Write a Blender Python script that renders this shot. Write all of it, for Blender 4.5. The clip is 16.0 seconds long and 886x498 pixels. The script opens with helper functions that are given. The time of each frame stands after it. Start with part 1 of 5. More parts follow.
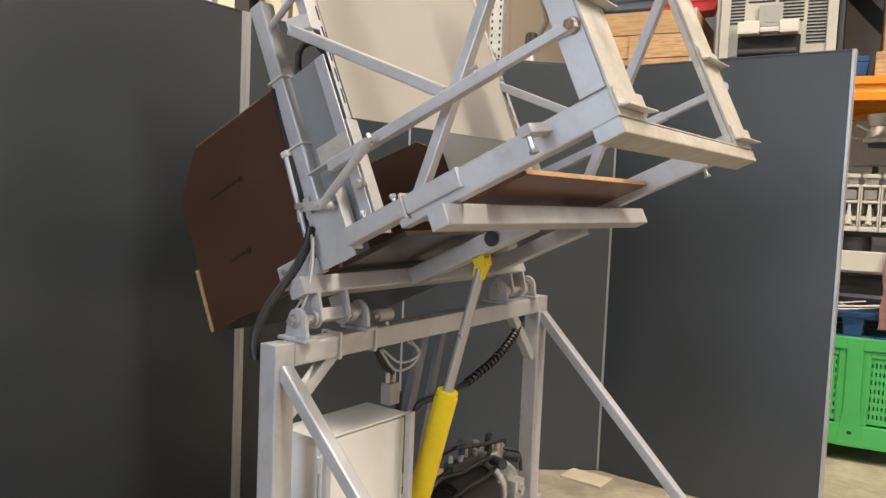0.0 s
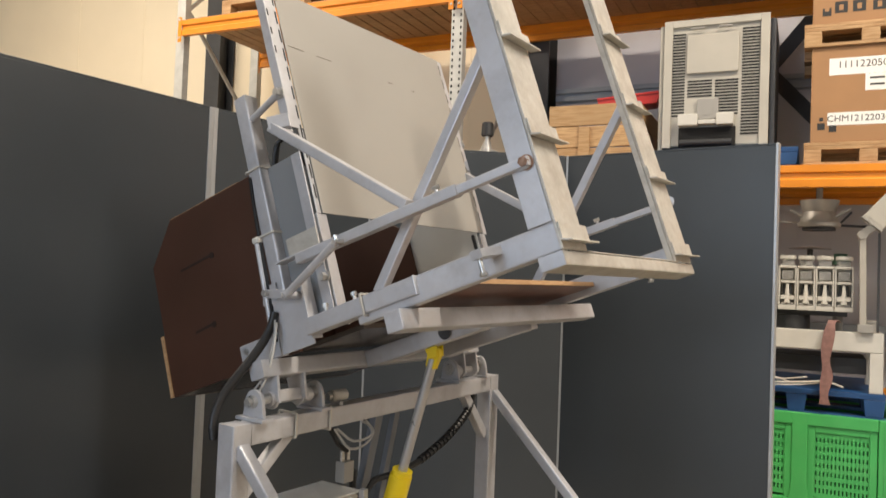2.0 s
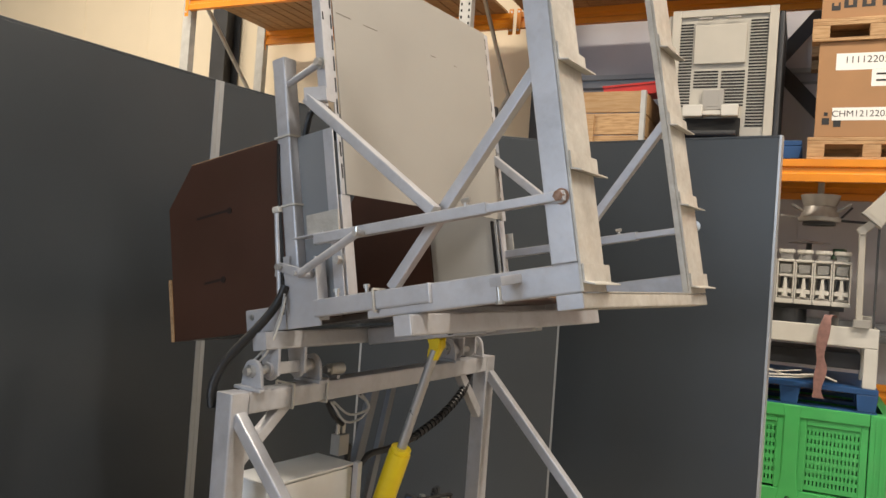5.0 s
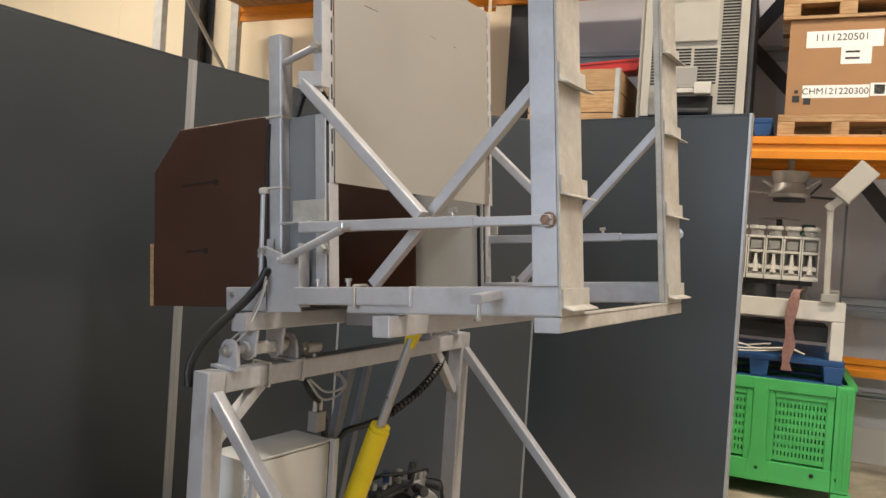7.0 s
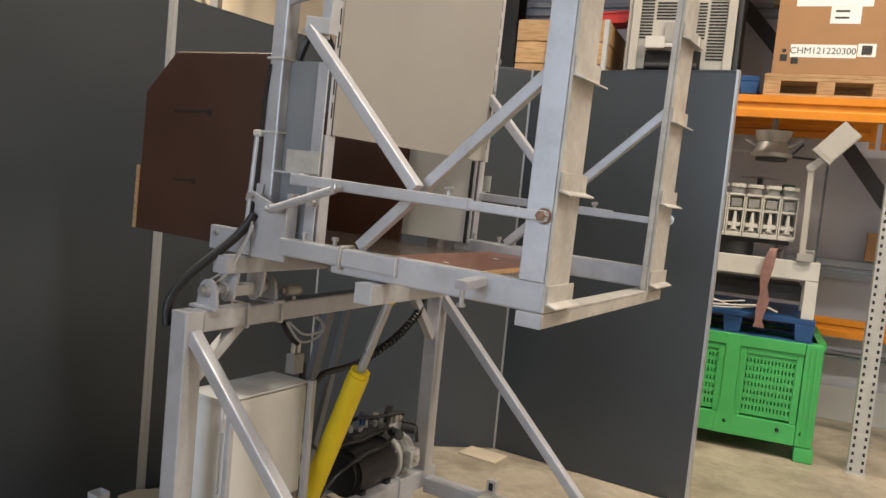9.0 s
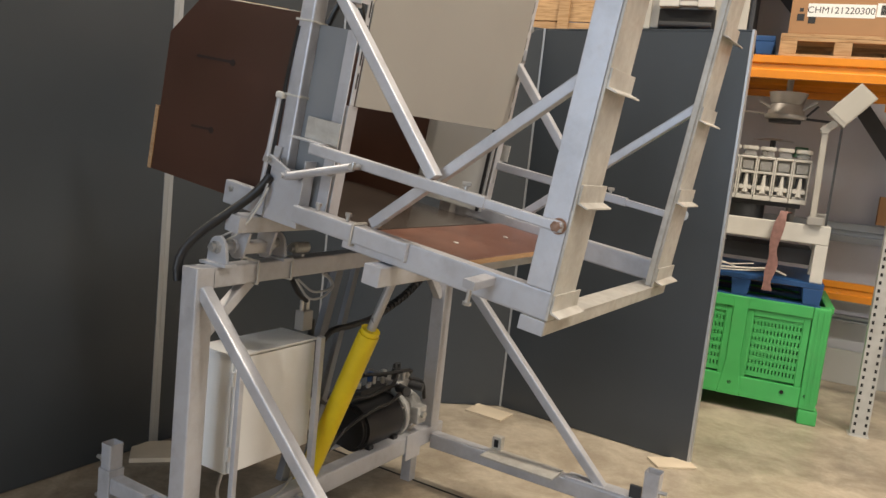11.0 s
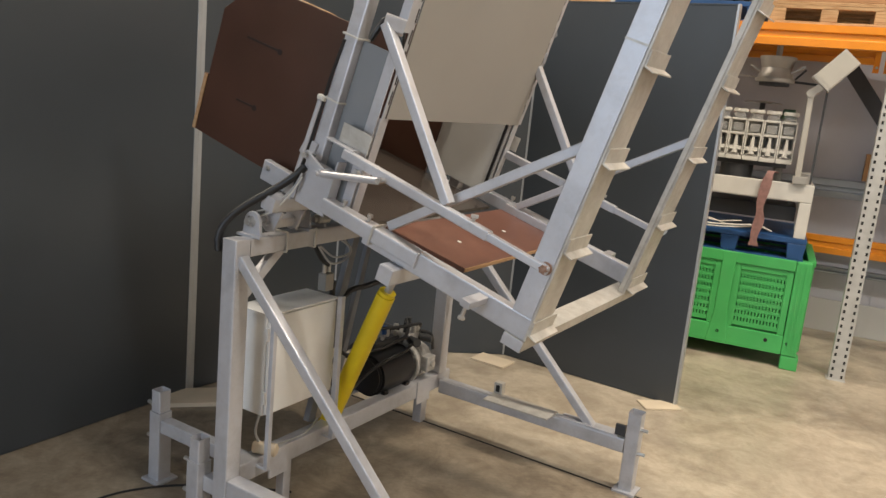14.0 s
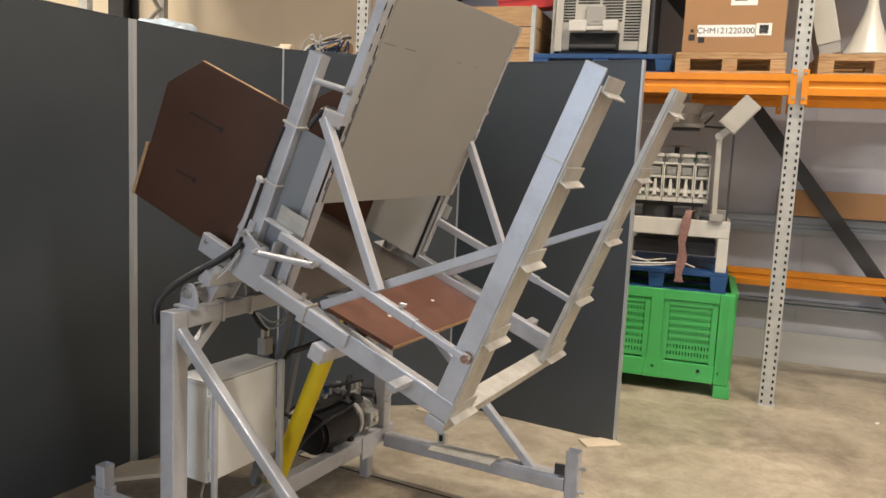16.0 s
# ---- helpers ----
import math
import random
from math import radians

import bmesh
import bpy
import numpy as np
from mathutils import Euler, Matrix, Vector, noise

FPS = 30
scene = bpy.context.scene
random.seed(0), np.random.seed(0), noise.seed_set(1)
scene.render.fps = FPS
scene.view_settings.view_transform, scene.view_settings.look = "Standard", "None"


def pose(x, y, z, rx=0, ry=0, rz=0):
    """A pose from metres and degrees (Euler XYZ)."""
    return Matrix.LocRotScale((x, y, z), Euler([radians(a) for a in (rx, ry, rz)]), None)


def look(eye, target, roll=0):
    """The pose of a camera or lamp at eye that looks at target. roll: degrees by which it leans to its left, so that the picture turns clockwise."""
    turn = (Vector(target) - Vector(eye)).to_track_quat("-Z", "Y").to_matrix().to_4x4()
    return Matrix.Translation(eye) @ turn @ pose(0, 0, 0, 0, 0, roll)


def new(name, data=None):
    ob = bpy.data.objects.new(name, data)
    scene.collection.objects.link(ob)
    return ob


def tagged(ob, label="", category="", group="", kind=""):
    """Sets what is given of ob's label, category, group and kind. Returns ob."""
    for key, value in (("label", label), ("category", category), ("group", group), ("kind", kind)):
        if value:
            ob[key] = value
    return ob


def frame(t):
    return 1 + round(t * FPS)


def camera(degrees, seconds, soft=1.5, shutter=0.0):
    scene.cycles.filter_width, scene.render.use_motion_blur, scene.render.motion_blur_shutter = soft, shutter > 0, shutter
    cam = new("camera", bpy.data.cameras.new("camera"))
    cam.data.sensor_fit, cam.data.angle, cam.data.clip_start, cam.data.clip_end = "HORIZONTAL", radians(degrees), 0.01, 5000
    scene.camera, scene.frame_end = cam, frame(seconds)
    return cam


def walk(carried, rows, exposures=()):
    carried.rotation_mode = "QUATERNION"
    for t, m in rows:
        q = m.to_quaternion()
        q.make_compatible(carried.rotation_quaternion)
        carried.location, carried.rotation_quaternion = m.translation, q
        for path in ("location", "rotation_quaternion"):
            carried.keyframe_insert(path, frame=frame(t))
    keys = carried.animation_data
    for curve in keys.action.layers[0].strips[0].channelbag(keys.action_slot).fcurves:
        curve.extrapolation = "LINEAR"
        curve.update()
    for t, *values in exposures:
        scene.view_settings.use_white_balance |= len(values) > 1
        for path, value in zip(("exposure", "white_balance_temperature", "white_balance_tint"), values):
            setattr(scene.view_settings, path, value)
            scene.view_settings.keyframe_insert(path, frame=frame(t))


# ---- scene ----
cam = camera(59.5, 16.0, soft=1.5, shutter=0.3)
PATH = [
    (0, (-0.084, 0.147, 1.509), (-0.059, 2.142, 1.371), 2.4),
    (0.5, (-0.072, 0.031, 1.515), (-0.028, 2.026, 1.386), 2.1),
    (1, (-0.031, -0.021, 1.532), (0.009, 1.977, 1.435), 1.7),
    (1.5, (-0.03, -0.023, 1.533), (0.034, 1.974, 1.458), 1.9),
    (2, (-0.034, -0.024, 1.54), (0.066, 1.972, 1.604), 2.2),
    (2.5, (-0.037, -0.023, 1.537), (0.064, 1.97, 1.666), 2.5),
    (3, (-0.034, -0.026, 1.532), (0.066, 1.968, 1.645), 2.6),
    (3.5, (-0.028, -0.039, 1.534), (0.07, 1.957, 1.621), 2.8),
    (4, (-0.035, -0.04, 1.53), (0.06, 1.957, 1.594), 3.2),
    (4.5, (-0.037, -0.039, 1.513), (0.053, 1.959, 1.56), 4.0),
    (7, (-0.021, -0.075, 1.522), (0.138, 1.918, 1.495), 3.7),
    (7.5, (-0.028, -0.085, 1.518), (0.147, 1.908, 1.503), 5.0),
    (8, (-0.036, -0.073, 1.502), (0.152, 1.917, 1.463), 6.3),
    (8.5, (-0.028, -0.07, 1.507), (0.177, 1.917, 1.41), 6.2),
    (9, (-0.019, -0.075, 1.51), (0.197, 1.908, 1.36), 5.5),
    (11.5, (-0.016, -0.087, 1.509), (0.182, 1.885, 1.239), 6.1),
    (12, (-0.016, -0.091, 1.511), (0.175, 1.88, 1.229), 5.5),
    (12.5, (-0.011, -0.1, 1.521), (0.196, 1.873, 1.274), 4.9),
    (13, (0.009, -0.159, 1.568), (0.205, 1.822, 1.373), 3.6),
    (13.5, (-0.045, -0.275, 1.607), (0.146, 1.699, 1.351), 4.7),
    (14, (-0.051, -0.406, 1.632), (0.143, 1.547, 1.245), 5.6),
    (14.5, (-0.025, -0.478, 1.679), (0.209, 1.473, 1.306), 4.1),
    (15, (-0.011, -0.529, 1.684), (0.287, 1.419, 1.343), 2.9),
    (15.5, (-0.01, -0.551, 1.693), (0.315, 1.396, 1.371), 2.6),
    (16, (-0.005, -0.551, 1.694), (0.316, 1.407, 1.44), 2.7),
]
walk(cam, [(t, look(eye, target, roll)) for t, eye, target, roll in PATH], exposures=[(0, 0.33), (1.4, 0.14), (2.3, 0.03), (4.0, 0.0), (9.0, 0.0), (16.0, 0.0)])

# ---- world and light ----
world = bpy.data.worlds.new("hall_world")
scene.world = world
world.use_nodes = True
world.node_tree.nodes["Background"].inputs[0].default_value = (0.75, 0.85, 1.0, 1)
world.node_tree.nodes["Background"].inputs[1].default_value = 0.25


def area_lamp(name, m, sx, sy, power, colour):
    data = bpy.data.lights.new(name, "AREA")
    data.shape, data.size, data.size_y, data.energy, data.color = "RECTANGLE", sx, sy, power, colour
    ob = new(name, data)
    ob.matrix_world = m
    return ob


WARM = (1.0, 0.865, 0.70)
NEUTRAL = (1.0, 0.93, 0.84)
COOL = (0.68, 0.82, 1.0)
# rows of ceiling lamps over the aisle, warm white
area_lamp("ceiling_lamp_1", pose(2.9, 1.9, 6.4, 0, 0, -28), 3.0, 0.3, 330, WARM)
area_lamp("ceiling_lamp_2", pose(-3.9, 5.0, 6.5, 0, 0, -28), 3.5, 0.35, 470, WARM)
area_lamp("ceiling_lamp_3", pose(3.4, -1.7, 6.6, 0, 0, -28), 3.0, 0.3, 330, NEUTRAL)
# daylight through the large gate behind and to the side of the camera
area_lamp("gate_daylight", look((-4.6, -3.2, 2.6), (0.5, 3.0, 1.2)), 3.0, 3.4, 170, COOL)

# ---- materials ----


def material(name, colour, rough=0.5, metal=0.0, vary=0.12, scale=6.0, bump=0.02, fine=120.0, stain=None, stain_amount=0.0, stain_scale=2.0, spec=0.5, per_object=0.0):
    m = bpy.data.materials.new(name)
    m.use_nodes = True
    nt = m.node_tree
    b = nt.nodes["Principled BSDF"]
    b.inputs["Roughness"].default_value, b.inputs["Metallic"].default_value = rough, metal
    b.inputs["Specular IOR Level"].default_value = spec
    co = nt.nodes.new("ShaderNodeTexCoord")
    n1 = nt.nodes.new("ShaderNodeTexNoise")
    n1.inputs["Scale"].default_value, n1.inputs["Detail"].default_value = scale, 5
    nt.links.new(co.outputs["Object"], n1.inputs["Vector"])
    ramp = nt.nodes.new("ShaderNodeValToRGB")
    c = Vector(colour)
    ramp.color_ramp.elements[0].position, ramp.color_ramp.elements[1].position = 0.3, 0.7
    ramp.color_ramp.elements[0].color = (*(c * (1 - vary)), 1)
    ramp.color_ramp.elements[1].color = (*(c * (1 + vary)), 1)
    nt.links.new(n1.outputs[0], ramp.inputs[0])
    out = ramp.outputs[0]
    if stain:
        n2 = nt.nodes.new("ShaderNodeTexNoise")
        n2.inputs["Scale"].default_value, n2.inputs["Detail"].default_value, n2.inputs["Roughness"].default_value = stain_scale, 8, 0.65
        nt.links.new(co.outputs["Object"], n2.inputs["Vector"])
        r2 = nt.nodes.new("ShaderNodeValToRGB")
        r2.color_ramp.elements[0].position, r2.color_ramp.elements[1].position = 0.48, 0.72
        mul = nt.nodes.new("ShaderNodeMath")
        mul.operation = "MULTIPLY"
        mul.inputs[1].default_value = stain_amount
        mix = nt.nodes.new("ShaderNodeMix")
        mix.data_type = "RGBA"
        nt.links.new(n2.outputs[0], r2.inputs[0])
        nt.links.new(r2.outputs[0], mul.inputs[0])
        nt.links.new(mul.outputs[0], mix.inputs["Factor"])
        nt.links.new(out, mix.inputs["A"])
        mix.inputs["B"].default_value = (*stain, 1)
        out = mix.outputs["Result"]
    if per_object:
        info = nt.nodes.new("ShaderNodeObjectInfo")
        hsv = nt.nodes.new("ShaderNodeHueSaturation")
        rng = nt.nodes.new("ShaderNodeMapRange")
        rng.inputs["To Min"].default_value, rng.inputs["To Max"].default_value = 1 - per_object, 1 + per_object
        nt.links.new(info.outputs["Random"], rng.inputs["Value"])
        nt.links.new(rng.outputs[0], hsv.inputs["Value"])
        nt.links.new(out, hsv.inputs["Color"])
        out = hsv.outputs[0]
    nt.links.new(out, b.inputs["Base Color"])
    n3 = nt.nodes.new("ShaderNodeTexNoise")
    n3.inputs["Scale"].default_value, n3.inputs["Detail"].default_value = fine, 3
    nt.links.new(co.outputs["Object"], n3.inputs["Vector"])
    bp = nt.nodes.new("ShaderNodeBump")
    bp.inputs["Strength"].default_value, bp.inputs["Distance"].default_value = min(1.0, bump * 10), 0.002
    nt.links.new(n3.outputs[0], bp.inputs["Height"])
    nt.links.new(bp.outputs[0], b.inputs["Normal"])
    rr = nt.nodes.new("ShaderNodeMapRange")
    rr.inputs["To Min"].default_value, rr.inputs["To Max"].default_value = max(0.03, rough - 0.08), min(1, rough + 0.1)
    nt.links.new(n1.outputs[0], rr.inputs["Value"])
    nt.links.new(rr.outputs[0], b.inputs["Roughness"])
    return m


def grained(name, colour, dark, rough=0.6, size=14.0, stretch=(1, 12, 12), per_object=0.12):
    """Wood with a grain along the local x axis."""
    m = material(name, colour, rough, vary=0.1, scale=4, bump=0.04, per_object=per_object)
    nt = m.node_tree
    b = nt.nodes["Principled BSDF"]
    co = nt.nodes.new("ShaderNodeTexCoord")
    mp = nt.nodes.new("ShaderNodeMapping")
    mp.inputs["Scale"].default_value = stretch
    nz = nt.nodes.new("ShaderNodeTexNoise")
    nz.inputs["Scale"].default_value, nz.inputs["Detail"].default_value, nz.inputs["Distortion"].default_value = size * 0.5, 6, 0.6
    rp = nt.nodes.new("ShaderNodeValToRGB")
    rp.color_ramp.elements[0].position, rp.color_ramp.elements[1].position = 0.42, 0.62
    mix = nt.nodes.new("ShaderNodeMix")
    mix.data_type = "RGBA"
    nt.links.new(co.outputs["Object"], mp.inputs[0])
    nt.links.new(mp.outputs[0], nz.inputs["Vector"])
    nt.links.new(nz.outputs[0], rp.inputs[0])
    old = b.inputs["Base Color"].links[0].from_socket
    nt.links.new(rp.outputs[0], mix.inputs["Factor"])
    nt.links.new(old, mix.inputs["A"])
    mix.inputs["B"].default_value = (*dark, 1)
    nt.links.new(mix.outputs["Result"], b.inputs["Base Color"])
    return m


PAINT = material("silver_grey_paint", (0.53, 0.54, 0.575), 0.40, 0.35, 0.08, 5, 0.006, 260, (0.26, 0.26, 0.27), 0.35, 9)
PAINT_WORN = material("worn_bare_steel", (0.53, 0.515, 0.475), 0.42, 0.25, 0.13, 12, 0.03, 160, (0.34, 0.31, 0.26), 0.45, 14)
ZINC = material("zinc_plated_steel", (0.55, 0.55, 0.54), 0.3, 0.8, 0.12, 18, 0.02, 200)
GALV = material("galvanised_steel", (0.50, 0.50, 0.48), 0.5, 0.35, 0.12, 14, 0.02, 160, (0.36, 0.35, 0.33), 0.4, 5)
SHEET = material("grey_sheet_metal", (0.335, 0.322, 0.298), 0.5, 0.1, 0.05, 3, 0.01, 150, (0.31, 0.30, 0.28), 0.4, 3)
# side sheets: lamplight put into the far one's colour, shade into the near one's
LITSHEET = material("lamp_lit_sheet_metal", (0.60, 0.61, 0.60), 0.4, 0.0, 0.05, 4, 0.01, 150)
SHADEDSHEET = material("shaded_sheet_metal", (0.25, 0.265, 0.28), 0.42, 0.2, 0.07, 4, 0.01, 150, (0.20, 0.21, 0.22), 0.4, 4)
PHENOLIC = material("brown_phenolic_film", (0.070, 0.030, 0.018), 0.34, 0, 0.14, 4, 0.02, 260, (0.074, 0.036, 0.021), 0.5, 7)
CHUTEFILM = material("glossy_grey_brown_film", (0.052, 0.043, 0.037), 0.16, 0, 0.1, 5, 0.01, 260)
SEATFILM = material("worn_red_brown_film", (0.108, 0.047, 0.032), 0.34, 0, 0.16, 6, 0.03, 220, (0.20, 0.10, 0.07), 0.5, 8)
PLYEDGE = grained("plywood_edge", (0.50, 0.32, 0.17), (0.30, 0.16, 0.07), 0.7, 30, (2, 2, 60), 0.05)
PANEL = material("dark_grey_laminate", (0.042, 0.050, 0.059), 0.33, 0, 0.06, 2.5, 0.01, 300, (0.047, 0.055, 0.064), 0.4, 1.4, 0.5)
ALU = material("aluminium_trim", (0.46, 0.48, 0.50), 0.35, 0.6, 0.06, 8, 0.01, 200)
YELLOW = material("yellow_paint", (0.80, 0.60, 0.015), 0.33, 0, 0.05, 6, 0.01, 200, (0.6, 0.42, 0.02), 0.3, 10)
CHROME = material("chromed_rod", (0.46, 0.46, 0.46), 0.3, 0.6, 0.05, 10, 0.005, 100)
BLACK = material("black_rubber", (0.012, 0.012, 0.013), 0.42, 0, 0.2, 20, 0.03, 150)
MOTORBLACK = material("black_motor_paint", (0.012, 0.012, 0.013), 0.35, 0, 0.25, 9, 0.02, 120)
CASTALU = material("cast_aluminium", (0.55, 0.55, 0.54), 0.4, 0.5, 0.22, 30, 0.06, 90, (0.20, 0.18, 0.16), 0.5, 14)
SCRATCH = material("brown_scratch", (0.13, 0.11, 0.09), 0.6, 0, 0.3, 60)
# the stand's paint with shade mixed into its colour, for the rear struts
SHADEPAINT = material("shaded_silver_grey_paint", (0.16, 0.17, 0.19), 0.5, 0.1, 0.1, 6, 0.02, 160)
RUSTY = material("rusty_bolt_steel", (0.30, 0.17, 0.11), 0.6, 0.3, 0.3, 60, 0.06, 120, (0.45, 0.42, 0.38), 0.5, 30)
BOLTSHADOW = material("dark_brown_bolt_shadow", (0.022, 0.011, 0.008), 0.5, 0, 0.2, 30)
ENCL = material("white_enclosure_paint", (0.82, 0.82, 0.80), 0.36, 0, 0.04, 4, 0.01, 250, (0.72, 0.70, 0.66), 0.4, 5)
WHITE = material("white_plastic", (0.58, 0.565, 0.52), 0.42, 0, 0.06, 8, 0.01, 120)
CABLEGREY = material("grey_cable", (0.42, 0.42, 0.42), 0.5, 0, 0.1, 20, 0.01)
ORANGE = material("orange_rack_paint", (0.72, 0.25, 0.012), 0.36, 0, 0.06, 6, 0.015, 160, (0.62, 0.20, 0.02), 0.4, 7)
DARKGREEN = material("dark_green_plastic", (0.02, 0.08, 0.04), 0.35, 0, 0.1)
GREEN = material("green_bin_plastic", (0.060, 0.40, 0.105), 0.42, 0, 0.09, 5, 0.02, 120, (0.10, 0.40, 0.13), 0.4, 6)
BLUE = material("blue_pallet_plastic", (0.013, 0.062, 0.185), 0.45, 0, 0.15, 6, 0.03, 120)
PALLETWOOD = grained("pallet_wood", (0.47, 0.295, 0.145), (0.33, 0.185, 0.078))
CRATEWOOD = grained("crate_wood", (0.48, 0.31, 0.155), (0.36, 0.21, 0.09), per_object=0.2)
DECKWOOD = grained("shelf_board", (0.42, 0.25, 0.12), (0.28, 0.15, 0.06))
CARTON = material("cardboard", (0.35, 0.19, 0.088), 0.75, 0, 0.06, 5, 0.02, 90, (0.33, 0.178, 0.08), 0.4, 3)
PAPER = material("white_paper", (0.80, 0.79, 0.76), 0.6, 0, 0.03, 8)
INK = material("black_print", (0.02, 0.02, 0.02), 0.6, 0, 0.05)
CONCRETE = material("concrete_floor", (0.49, 0.43, 0.335), 0.42, 0, 0.12, 1.6, 0.05, 60, (0.19, 0.16, 0.125), 0.75, 1.5)
# near slab: real stains, and a base colour darkened for the machine's shade
CONCRETE_DARK = material("stained_and_shaded_concrete", (0.33, 0.275, 0.205), 0.38, 0, 0.14, 1.8, 0.05, 60, (0.115, 0.095, 0.072), 0.85, 1.9)


def patches(mat, scale, low, amount):
    """Multiplies cloudy darker patches of floor dirt into a material."""
    nt = mat.node_tree
    bs = nt.nodes["Principled BSDF"]
    co = nt.nodes.new("ShaderNodeTexCoord")
    nz = nt.nodes.new("ShaderNodeTexNoise")
    nz.inputs["Scale"].default_value, nz.inputs["Detail"].default_value, nz.inputs["Roughness"].default_value, nz.inputs["Distortion"].default_value = scale, 9, 0.7, 0.8
    rp = nt.nodes.new("ShaderNodeValToRGB")
    rp.color_ramp.elements[0].position, rp.color_ramp.elements[1].position = 0.36, 0.60
    rp.color_ramp.elements[0].color, rp.color_ramp.elements[1].color = (low, low * 0.92, low * 0.85, 1), (1, 1, 1, 1)
    mx = nt.nodes.new("ShaderNodeMix")
    mx.data_type, mx.blend_type = "RGBA", "MULTIPLY"
    mx.inputs["Factor"].default_value = amount
    old = bs.inputs["Base Color"].links[0].from_socket
    nt.links.new(co.outputs["Object"], nz.inputs["Vector"])
    nt.links.new(nz.outputs[0], rp.inputs[0])
    nt.links.new(old, mx.inputs["A"])
    nt.links.new(rp.outputs[0], mx.inputs["B"])
    nt.links.new(mx.outputs["Result"], bs.inputs["Base Color"])


patches(CONCRETE, 3.4, 0.52, 0.6)
patches(CONCRETE, 14.0, 0.62, 0.35)
patches(CONCRETE_DARK, 4.5, 0.45, 0.75)
patches(CONCRETE_DARK, 18.0, 0.55, 0.4)
patches(PAINT, 30.0, 0.85, 0.25)
patches(PAINT_WORN, 22.0, 0.68, 0.40)
for _node in PANEL.node_tree.nodes:
    if _node.type == "MAP_RANGE":
        _node.inputs["To Min"].default_value, _node.inputs["To Max"].default_value = 0.32, 0.35
CREAM = material("cream_wall", (0.80, 0.70, 0.53), 0.7, 0, 0.03, 1.5, 0.01, 60)
GREYWALL = material("grey_wall_cladding", (0.50, 0.50, 0.55), 0.5, 0.0, 0.07, 1.2, 0.02, 40, (0.40, 0.39, 0.42), 0.5, 0.9)
GIRT = material("blue_grey_rail", (0.30, 0.33, 0.37), 0.5, 0.2, 0.08, 4)
DARKSTEEL = material("dark_steel", (0.05, 0.052, 0.056), 0.5, 0.3, 0.15, 6)
MACHINE = material("off_white_housing", (0.46, 0.435, 0.38), 0.45, 0.1, 0.05, 5, 0.01, 150)
STEEL = material("brushed_stainless", (0.60, 0.58, 0.54), 0.28, 0.9, 0.08, 10, 0.01, 80)
HOPPERSTEEL = material("dull_stainless", (0.42, 0.40, 0.37), 0.42, 0.4, 0.12, 10, 0.02, 80)
LAMPGREY = material("beige_lamp_housing", (0.48, 0.45, 0.39), 0.4, 0.3, 0.06, 6)
STRAP = material("dull_pink_strap", (0.24, 0.13, 0.115), 0.8, 0, 0.2, 40, 0.05, 300)
DARKHOLE = material("dark_recess", (0.01, 0.01, 0.01), 0.8, 0, 0.1)
RED = material("red_plastic", (0.55, 0.03, 0.02), 0.4, 0, 0.1)
FILM = material("pale_blue_wrap", (0.55, 0.68, 0.80), 0.25, 0, 0.25, 12, 0.1, 30)
FOOTBOARD = material("pale_board", (0.60, 0.51, 0.38), 0.7, 0, 0.08, 6)
PLAINWALL = material("pale_grey_wall", (0.58, 0.57, 0.55), 0.75, 0, 0.04, 1.5)
CEIL = material("pale_ceiling", (0.38, 0.37, 0.35), 0.8, 0, 0.05, 2)

CLEAR = bpy.data.materials.new("clear_plastic")
CLEAR.use_nodes = True
_b = CLEAR.node_tree.nodes["Principled BSDF"]
_b.inputs["Base Color"].default_value = (0.86, 0.86, 0.84, 1)
_b.inputs["Roughness"].default_value = 0.15
_b.inputs["Transmission Weight"].default_value = 0.75
_b.inputs["IOR"].default_value = 1.2

FROSTED = bpy.data.materials.new("frosted_plastic")
FROSTED.use_nodes = True
_b = FROSTED.node_tree.nodes["Principled BSDF"]
_b.inputs["Base Color"].default_value = (0.72, 0.69, 0.62, 1)
_b.inputs["Roughness"].default_value = 0.28
_b.inputs["Transmission Weight"].default_value = 0.25

# ---- building helpers ----


def thing(name, m, label, category, group="", kind=""):
    ob = new(name)
    ob.empty_display_size = 0.1
    ob.matrix_world = m
    return tagged(ob, label, category, group, kind)


def part(name, bm, mat, parent=None, label=""):
    me = bpy.data.meshes.new(name)
    bm.to_mesh(me)
    bm.free()
    for q in (mat if isinstance(mat, (list, tuple)) else [mat]):
        me.materials.append(q)
    ob = new(name, me)
    if parent:
        ob.parent = parent
    if label:
        ob["label"] = label
    return ob


def smooth(ob, angle=40):
    for p in ob.data.polygons:
        p.use_smooth = True
    ob.data.set_sharp_from_angle(angle=radians(angle))
    return ob


def box_bm(x0, y0, z0, x1, y1, z1, bevel=0.003, bm=None):
    bm2 = bmesh.new()
    bmesh.ops.create_cube(bm2, size=1)
    bmesh.ops.transform(bm2, verts=bm2.verts, matrix=Matrix.Translation(((x0 + x1) / 2, (y0 + y1) / 2, (z0 + z1) / 2)) @ Matrix.Diagonal((abs(x1 - x0), abs(y1 - y0), abs(z1 - z0), 1)))
    if bevel:
        bmesh.ops.bevel(bm2, geom=list(bm2.edges), offset=min(bevel, abs(x1 - x0) / 3, abs(y1 - y0) / 3, abs(z1 - z0) / 3), segments=2, affect="EDGES", profile=0.6)
    return merge(bm, bm2)


def merge(bm, bm2):
    if bm is None:
        return bm2
    tmp = bpy.data.meshes.new("tmp")
    bm2.to_mesh(tmp)
    bm2.free()
    bm.from_mesh(tmp)
    bpy.data.meshes.remove(tmp)
    return bm


